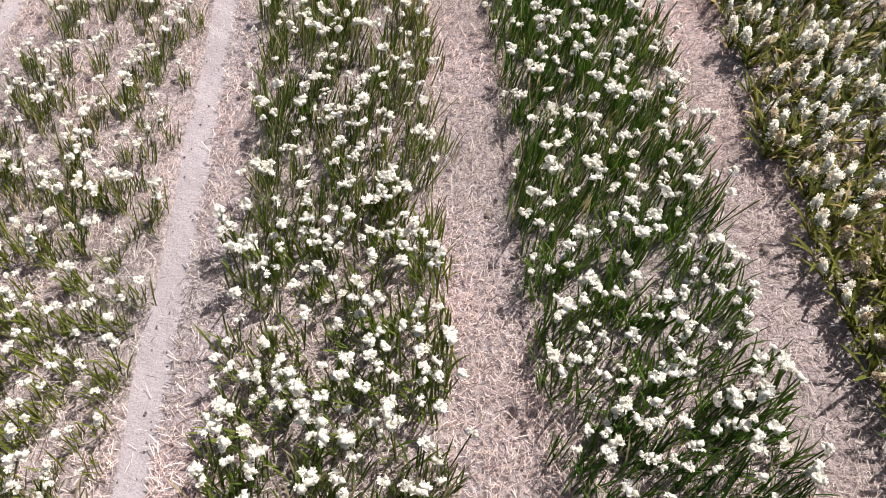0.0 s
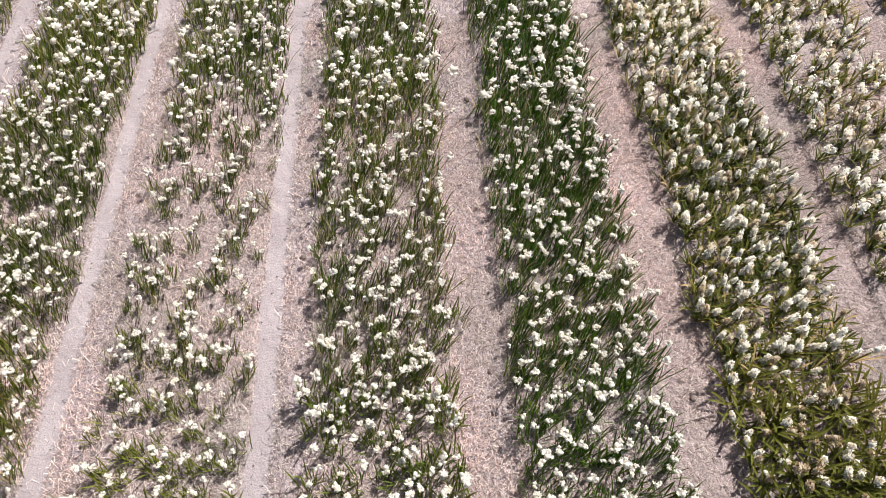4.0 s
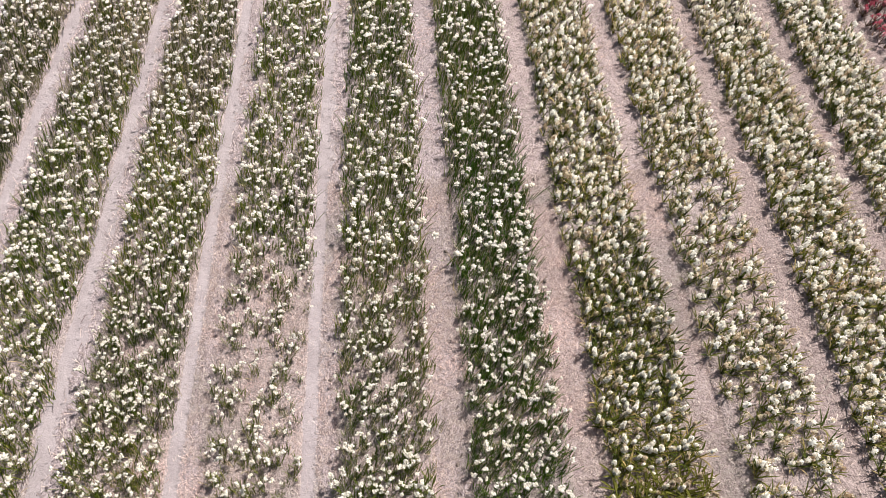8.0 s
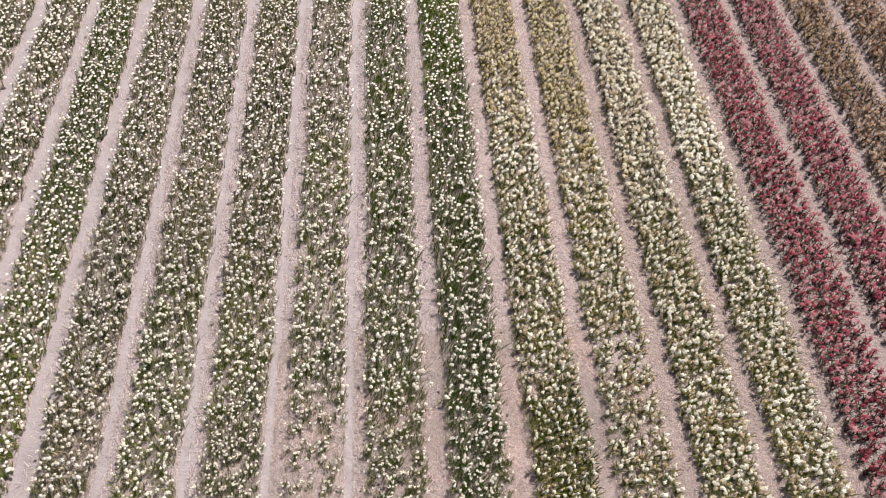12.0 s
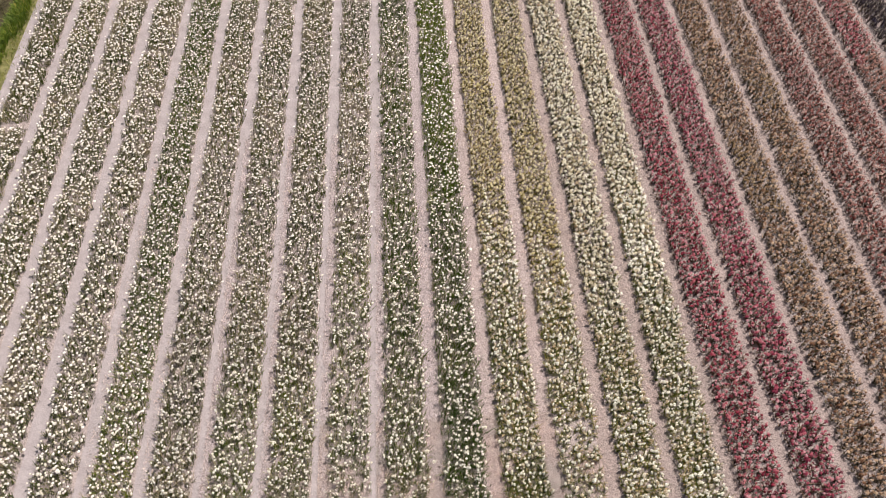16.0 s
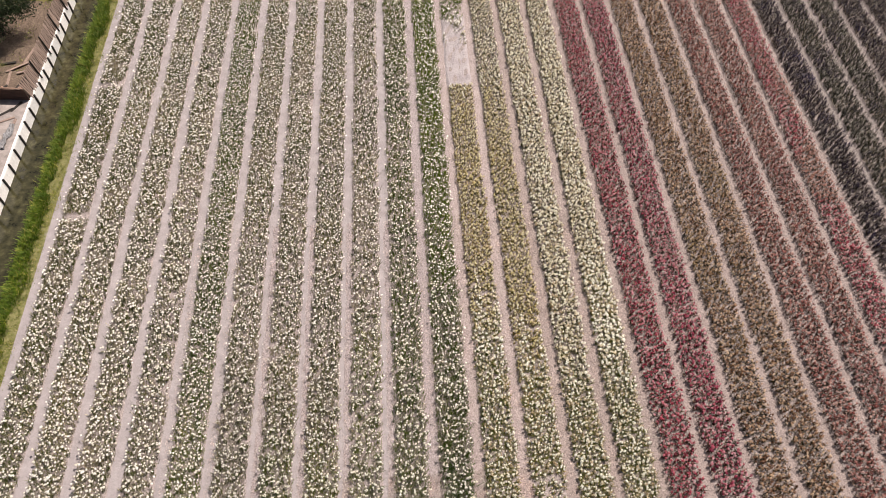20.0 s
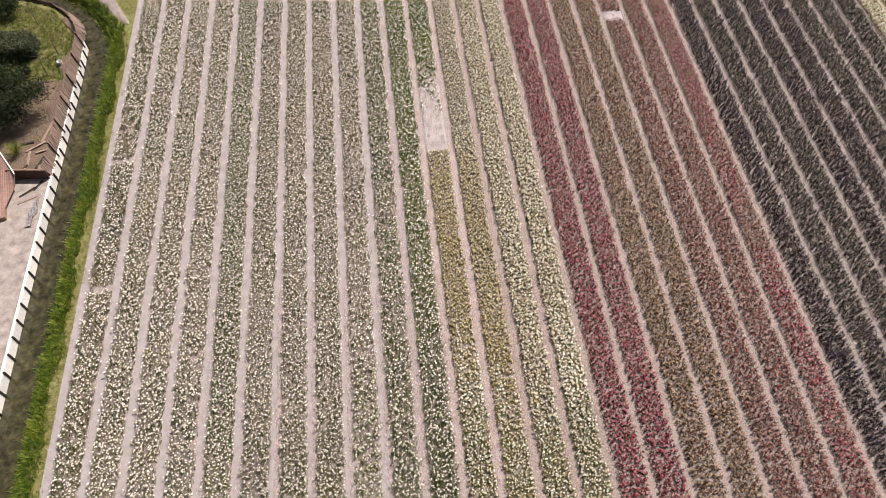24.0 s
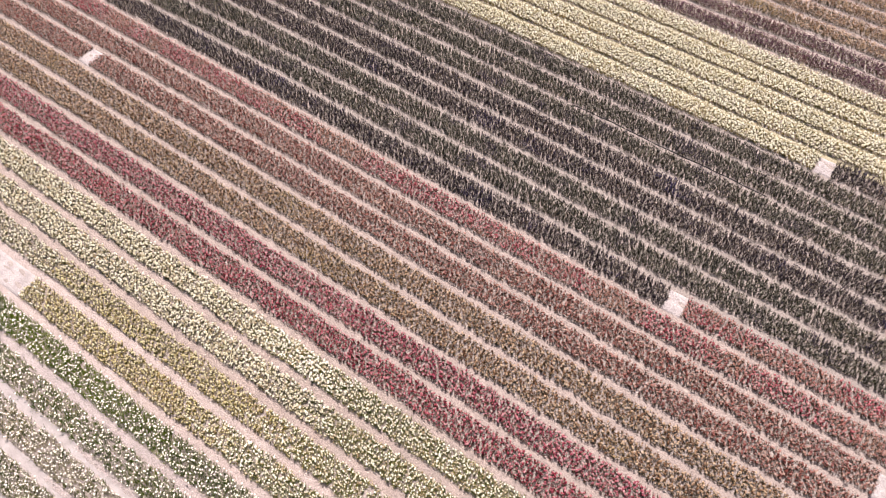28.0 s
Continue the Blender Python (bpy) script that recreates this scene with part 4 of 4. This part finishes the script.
tufts("garden_weeds", DRYGRASS, 1900, -24.0, -18.2, 27.0, 33.0, 0.1, -7.0, -1.2, "patchy weeds on garden soil", "grass")

# ---------------------------------------------------------------- the timber revetment along the garden side
def box_bm(sx, sy, sz, bev=0.008):
    bm = bmesh.new()
    bmesh.ops.create_cube(bm, size=1)
    bmesh.ops.scale(bm, vec=(sx, sy, sz), verts=bm.verts)
    if bev:
        bmesh.ops.bevel(bm, geom=bm.edges[:], offset=bev, segments=1, affect="EDGES")
    return bm


def box_mesh(name, sx, sy, sz, mat, bev=0.008):
    bm = box_bm(sx, sy, sz, bev)
    me = bpy.data.meshes.new(name)
    bm.to_mesh(me)
    bm.free()
    me.materials.append(mat)
    return me


def along(step, lo, hi):
    """Places and headings every step metres on the garden side of the ditch, from one y to another."""
    pts, out = [], []
    line = [(-17.0, 6.0)] + DITCH[1:]
    s, want = 0.0, 0.0
    for (ax, ay), (bx, by) in zip(line, line[1:]):
        L = math.hypot(bx - ax, by - ay)
        while want <= s + L:
            f = (want - s) / L
            nx, ny = -(by - ay) / L, (bx - ax) / L
            x, y = ax + f * (bx - ax) + nx * 0.5, ay + f * (by - ay) + ny * 0.5
            if lo <= ay + f * (by - ay) <= hi and x > -27:
                out.append((x, y, math.degrees(math.atan2(by - ay, bx - ax)) - 90))
            want += step
        s += L
    return out


wall = tagged(new("revetment"), "whitewashed panel revetment with dark posts at the ditch", "retaining wall")
panel_me, post_me = box_mesh("panel", 0.05, 0.80, 0.62, WHITEPANEL), box_mesh("post", 0.08, 0.08, 0.66, TARRED)
for x, y, a in along(0.86, 6.0, 36.4):
    part_mesh("panel", panel_me, wall).matrix_basis = pose(x, y, -0.32, 0, 0, a)
for x, y, a in along(0.86, 6.43, 36.6):
    part_mesh("post", post_me, wall).matrix_basis = pose(x, y, -0.31, 0, 0, a) @ pose(0.05, 0.43, 0)
for name, lo, hi in (("coping", 6.0, 33.0),):
    part_mesh(name, box_mesh("coping", 0.09, hi - lo, 0.04, WHITEPANEL), wall).matrix_basis = pose(-17.53, (lo + hi) / 2, 0.02)

fence = tagged(new("board_fence"), "low weathered red-brown board fence above the ditch", "fence")
boards_me = [box_mesh("board", 0.022, w, h, FENCEBOARD, 0.004) for w, h in ((0.1, 0.86), (0.085, 1.0), (0.108, 0.92), (0.09, 0.8), (0.075, 0.95))]
bend_me = [box_mesh("board", 0.022, w, h, FENCEBOARD, 0.004) for w, h in ((0.105, 1.0), (0.09, 1.08), (0.115, 0.95))]
for i, (x, y, a) in enumerate(along(0.115, 25.2, 46.0)):
    # round the bend the boards sink and lean back until they line the sloping bank
    f = min(1.0, max(0.0, (y - 35.4) / 2.2)) if x > -18.6 else 1.0
    b = part_mesh("board", bend_me[int(rng.integers(0, 3))] if f > 0.5 else boards_me[int(rng.integers(0, 5))], fence)
    b.matrix_basis = pose(x, y, 0.42 - 0.62 * f, 0, 0, a) @ pose(-0.06 + 0.3 * f + rng.uniform(-0.01, 0.01), 0, 0, rng.uniform(-6, 6), -7 - 24 * f + rng.uniform(-4, 4), 0)
rail_me = box_mesh("post", 0.06, 0.06, 1.1, TARRED)
for x, y, a in along(1.72, 25.3, 36.0):
    part_mesh("post", rail_me, fence).matrix_basis = pose(x, y, 0.42, 0, 0, a) @ pose(0.0, 0, 0, 0, -7, 0)

# ---------------------------------------------------------------- garden beyond the ditch
patio = tagged(new("patio", grid_mesh("patio", np.linspace(-30, -17.56, 30), np.linspace(4, 25.1, 40), lambda X, Y: 0.012 + 0.004 * cheap_noise(X, Y, 9), PAVING)), "worn pale concrete yard behind the ditch wall", "paving", kind="structure")
soil_patch = tagged(new("garden_soil", grid_mesh("garden_soil", np.linspace(-30, -17.62, 60), np.linspace(25.1, 32.4, 40), lambda X, Y: 0.02 + 0.03 * cheap_noise(X * 1.3, Y * 1.3, 19), GARDENSOIL)), "bare brown garden soil with debris", "soil", kind="structure")

gv, gt = [], []
for i in range(31):
    s = i / 30
    cx, cy = -17.25 + 2.1 * s, 40.0 - 3.1 * s
    half = 0.36 * math.sin(math.pi * min(1, s * 0.8 + 0.2)) ** 0.6 * (1 + 0.25 * math.sin(7 * s) + rng.uniform(-0.12, 0.12)) + 0.02
    for j in range(7):
        u = (j - 3) / 3
        gx1, gy1 = cx + 0.83 * half * u, cy + 0.56 * half * u
        gv.append((gx1, gy1, 0.045 - 0.06 * u * u + rng.uniform(-0.008, 0.012)))
    if i:
        for j in range(6):
            q = i * 7 + j
            gt += [(q, q + 1, q - 6), (q, q - 6, q - 7)]
gravel_strip = tagged(new("gravel_strip", tri_mesh("gravel_strip", np.array(gv), np.array(gt), GREY_PATH, True)), "pale grey gravel strip on the grassy bank", "gravel", kind="structure")

bv, bt, row = [], [], 0
for x, y, a in along(0.25, 27.5, 38.5):
    across = Vector((math.cos(radians(a)), math.sin(radians(a))))
    for j in range(8):
        off = 0.1 + j * 0.14 * (1 + 0.3 * math.sin(y * 1.7)) * (1 - 0.7 * min(1, max(0, (y - 33.8) / 1.6)))
        bv.append((x - across.x * off, y - across.y * off, 0.035 + rng.uniform(0, 0.03) - (0.08 if j == 7 else 0)))
    if row:
        for j in range(7):
            q = row * 8 + j
            bt += [(q, q + 1, q - 7), (q, q - 7, q - 8)]
    row += 1
border = tagged(new("soil_border", tri_mesh("soil_border", np.array(bv), np.array(bt)[:, ::-1], GARDENSOIL, True)), "bare brown soil strip along the fence", "soil", kind="structure")

cross = tagged(new("cross_fence"), "red-brown low plank fence across the yard, face darkened for shade", "fence")
for i in range(4):
    part_mesh("plank", box_mesh("plank", 1.95, 0.03, 0.15, SHADEDPLANK, 0.004), cross).matrix_basis = pose(-18.5, 25.1, 0.1 + 0.16 * i, rng.uniform(-1, 1), 0, -6)
for x in (-19.4, -18.5, -17.66):
    part_mesh("post", box_mesh("post", 0.08, 0.08, 0.8, BOARD), cross).matrix_basis = pose(x, 25.15 - (x + 18.5) * 0.105, 0.38)
part_mesh("top_rail", box_mesh("top_rail", 1.98, 0.07, 0.035, BOARD), cross).matrix_basis = pose(-18.5, 25.1, 0.74, 0, 0, -6)

def limb(a, b, r0, r1):
    a, b = Vector(a), Vector(b)
    bm = bmesh.new()
    bmesh.ops.create_cone(bm, segments=7, radius1=r0, radius2=r1, depth=(b - a).length, cap_ends=True)
    bm.transform(Matrix.Translation((a + b) / 2) @ (b - a).to_track_quat("Z", "Y").to_matrix().to_4x4())
    return bm


shed = tagged(new("garden_shed"), "low shed with a roof of faded red boards", "shed")
FADEDBOARD = plain("faded_red_board", (0.30, 0.19, 0.17), 0.18, 12, 0.8, (0.15, 1, 1))
ridge_a, ridge_b = Vector((-18.9, 24.8, 0.78)), Vector((-22.6, 30.2, 0.78))
eave_a, eave_b = Vector((-19.05, 24.45, 0.28)), Vector((-19.9, 18.6, 0.28))
for i in range(14):
    quad = []
    for f in (i / 14 + 0.004, (i + 1) / 14 - 0.004):
        quad.append((ridge_a.lerp(ridge_b, f * 0.62), eave_a.lerp(eave_b, f * 0.62)))
    bm = bmesh.new()
    ring = [quad[0][0], quad[0][1], quad[1][1], quad[1][0]]
    top = [bm.verts.new(p + Vector((0, 0, 0.002 * (i % 3)))) for p in ring]
    low = [bm.verts.new(p - Vector((0, 0, 0.03))) for p in ring]
    bm.faces.new(top)
    bm.faces.new(low[::-1])
    for q in range(4):
        bm.faces.new((top[q], low[q], low[(q + 1) % 4], top[(q + 1) % 4]))
    bmesh.ops.recalc_face_normals(bm, faces=bm.faces[:])
    part("roof_board", bm, FADEDBOARD, shed)
part_mesh("wall", box_mesh("wall", 1.9, 2.6, 0.26, BOARD), shed).matrix_basis = pose(-20.35, 23.6, 0.13, 0, 0, 12)
bm = limb(ridge_a + Vector((0, 0, 0.03)), ridge_a.lerp(ridge_b, 0.62) + Vector((0, 0, 0.03)), 0.035, 0.035)
part("ridge_cap", bm, WHITEPANEL, shed, "pale ridge strip")


def crown(n, spread, leaf, mat_seed, clumps):
    """Leaves in uneven clumps: short folded blades that point every way."""
    r = np.random.default_rng(mat_seed)
    heads = r.normal(0, 1, (clumps, 3))
    heads /= np.linalg.norm(heads, axis=1)[:, None]
    heads = heads * r.uniform(0.45, 0.95, (clumps, 1)) * np.array(spread)
    vs, ts = [], []
    for i in range(n):
        c = heads[i % clumps] + r.normal(0, 0.2, 3) * np.array(spread)
        a, b = r.normal(0, 1, 3), r.normal(0, 1, 3)
        a, b = a / np.linalg.norm(a) * leaf, b / np.linalg.norm(b) * leaf * 0.5
        vs += [c - a, c + b, c + a, c - b]
        k = 4 * i
        ts += [(k, k + 1, k + 2), (k, k + 2, k + 3)]
    return np.array(vs), np.array(ts)


def shrub(name, x, y, size, height, n, leaf, mat, seed, label, category):
    thing = tagged(new(name), label, category)
    thing.location = (x, y, -0.02)
    part("trunk", limb((0, 0, 0), (0.05, 0.03, height * 0.6), 0.09, 0.04), BARK, thing)
    r = random.Random(seed)
    for _ in range(5):
        a = r.uniform(0, 6.28)
        part("limb", limb((0.02, 0.01, height * r.uniform(0.15, 0.4)), (size * 0.55 * math.cos(a), size * 0.55 * math.sin(a), height * r.uniform(0.5, 0.8)), 0.04, 0.012), BARK, thing)
    v, t = crown(n, (size, size, height * 0.42), leaf, seed, 26)
    v[:, 2] = np.maximum(v[:, 2] + height * 0.55, 0.06)
    part_mesh("crown", tri_mesh("crown", v, t, mat), thing)
    return thing


shrub("garden_tree", -20.0, 29.8, 1.7, 3.3, 17000, 0.06, BUSHLEAF, 3, "dense dark evergreen tree in the garden", "tree")
shrub("evergreen_shrub", -21.5, 29.0, 1.6, 2.7, 10000, 0.06, BUSHLEAF, 4, "dark evergreen shrub beside the garden tree", "shrub")


def clipped_shrub(x, y, sx, sy, sz, n, seed):
    """A boxy clipped shrub: a solid dark core for the shade inside, with leaves all over its rounded faces."""
    thing = tagged(new("clipped_shrub"), "boxy clipped grey-green shrub on the lawn", "shrub")
    thing.location = (x, y, -0.02)
    r = np.random.default_rng(seed)
    d = r.normal(0, 1, (n, 3))
    d = np.sign(d) * np.abs(d / np.abs(d).max(axis=1)[:, None]) ** 0.8
    d /= (np.abs(d) ** 4).sum(axis=1)[:, None] ** 0.25
    c = d * (sx, sy, sz) * r.uniform(0.86, 1.06, (n, 1)) + (0, 0, sz)
    c[:, 2] = np.maximum(c[:, 2] + 0.05 * np.sin(c[:, 0] * 5) * np.cos(c[:, 1] * 4), 0.05)
    a, b = r.normal(0, 1, (n, 3)) * 0.03, r.normal(0, 1, (n, 3)) * 0.02
    v = np.stack([c - a, c + b, c + a, c - b], 1).reshape(-1, 3)
    k = 4 * np.arange(n)
    part_mesh("crown", tri_mesh("crown", v, np.concatenate([np.stack([k, k + 1, k + 2], 1), np.stack([k, k + 2, k + 3], 1)]), HEDGELEAF), thing)
    # solid dark body, added to stand in for shade among the leaves
    cv, ct = ico(3)
    cv = cv / (np.abs(cv) ** 4).sum(axis=1)[:, None] ** 0.25 * (0.84 * sx, 0.84 * sy, 0.84 * sz) + (0, 0, sz)
    part_mesh("shade_core", tri_mesh("shade_core", cv, ct, BUSHLEAF), thing)
    part("trunk", limb((0, 0, 0), (0.02, 0, sz * 0.6), 0.07, 0.05), BARK, thing)


clipped_shrub(-21.45, 34.95, 1.45, 0.8, 0.58, 19000, 5)
shrub("leafy_shrub", -22.6, 38.6, 0.95, 1.4, 5000, 0.05, BUSHLEAF, 6, "loose dark green shrub at the lawn edge", "shrub")
shrub("leafy_shrub", -20.35, 33.0, 0.38, 0.7, 1500, 0.045, BUSHLEAF, 9, "small dark green shrub before the clipped shrub", "shrub")


def sapling(x, y, h, seed):
    thing = tagged(new("bare_sapling"), "thin bare young fruit tree on the lawn", "tree")
    thing.location = (x, y, -0.02)
    r = random.Random(seed)
    part("trunk", limb((0, 0, 0), (0.05, 0.02, h), 0.03, 0.012), BARK, thing)
    for i in range(9):
        a, z = r.uniform(0, 6.28), h * r.uniform(0.4, 0.95)
        part("branch", limb((0.05 * z / h, 0, z), (0.5 * math.cos(a), 0.5 * math.sin(a), z + r.uniform(0.1, 0.4)), 0.013, 0.004), BARK, thing)


sapling(-19.2, 32.9, 1.5, 1)
sapling(-20.6, 37.4, 1.7, 2)
sapling(-18.9, 34.6, 1.2, 3)

tuft = tagged(new("ornamental_grass"), "yellow-green clump of ornamental grass on soil", "plant")
v, t = join([blade(rng.uniform(0.5, 0.8), 0.02, rng.uniform(0.1, 0.7), rng.uniform(0.1, 0.5), rng.uniform(0, 6.28), 4) for _ in range(140)])
tuft.location = (-19.6, 26.9, 0.0)
part_mesh("leaves", tri_mesh("leaves", v, t, DRYGRASS), tuft)

bucket = tagged(new("bucket"), "white plastic bucket standing on the lawn edge", "bucket")
bucket.location = (-18.58, 33.7, 0.0)
bm = bmesh.new()
bmesh.ops.create_cone(bm, segments=20, radius1=0.11, radius2=0.15, depth=0.28, cap_ends=False)
bmesh.ops.translate(bm, verts=bm.verts, vec=(0, 0, 0.14))
bmesh.ops.solidify(bm, geom=bm.faces[:], thickness=0.008)
part("bucket_wall", bm, WHITEPLASTIC, bucket)
bm = bmesh.new()
bmesh.ops.create_cone(bm, segments=20, radius1=0.108, radius2=0.108, depth=0.012, cap_ends=True)
bmesh.ops.translate(bm, verts=bm.verts, vec=(0, 0, 0.012))
part("bucket_base", bm, WHITEPLASTIC, bucket)

for i, (x, y, L, a, z) in enumerate([(-18.3, 26.0, 1.3, 70, 0.06), (-18.9, 26.5, 1.0, 95, 0.06), (-18.2, 27.0, 0.9, 20, 0.06), (-18.5, 24.2, 0.9, 40, 0.035), (-17.9, 23.4, 0.8, 85, 0.035), (-18.3, 28.3, 1.5, 78, 0.06), (-19.2, 27.6, 0.7, 10, 0.06), (-18.7, 27.3, 1.1, 35, 0.06), (-18.15, 25.6, 0.8, 110, 0.06), (-19.0, 25.8, 0.6, 60, 0.06), (-18.0, 29.6, 0.9, 95, 0.06), (-18.4, 23.7, 1.0, 25, 0.035), (-18.05, 24.6, 0.7, 60, 0.035)]):
    plank = tagged(new("loose_plank", box_mesh("loose_plank", L, 0.12, 0.03, FENCEBOARD if i % 3 else TARRED, 0.004)), "weathered loose plank lying on the ground", "plank", "loose planks in the yard")
    plank.matrix_basis = pose(x, y, z, 0, 0, a)
tarp = tagged(new("tarpaulin"), "crumpled grey tarpaulin lying in the yard", "tarpaulin")
tarp.location = (-17.95, 22.7, 0.02)
bm = bmesh.new()
bmesh.ops.create_grid(bm, x_segments=14, y_segments=40, size=0.5)
for v in bm.verts:
    x, y = v.co.x, v.co.y * 1.5
    v.co = ((x * (0.28 + 0.07 * math.sin(y * 6.1) + 0.05 * math.sin(y * 13))) + 0.06 * math.sin(y * 3.3), y, 0.07 + 0.06 * math.sin(x * 17 + y * 5) * math.cos(y * 11 - x * 6))
part("sheet", bm, plain("grey_tarpaulin", (0.22, 0.22, 0.24), 0.6, 9, 0.5), tarp)

# a black hose that lies along one path
hose = tagged(new("irrigation_hose"), "long black irrigation hose lying along a straw path", "hose")
line = [Vector((27.52 + 0.03 * math.sin(y * 1.1) + 0.015 * math.sin(y * 3.7), y, 0.022)) for y in np.arange(-1.5, 10.0, 0.25)]
bm = bmesh.new()
rings = []
for p in line:
    rings.append([bm.verts.new(p + Vector((0.018 * math.cos(a), 0, 0.018 * math.sin(a)))) for a in np.arange(0, 6.28, 6.2832 / 8)])
for r0, r1 in zip(rings, rings[1:]):
    for i in range(8):
        bm.faces.new((r0[i], r1[i], r1[(i + 1) % 8], r0[(i + 1) % 8]))
part("hose_pipe", bm, plain("black_rubber", (0.018, 0.018, 0.02), 0.3, 30, 0.5), hose)
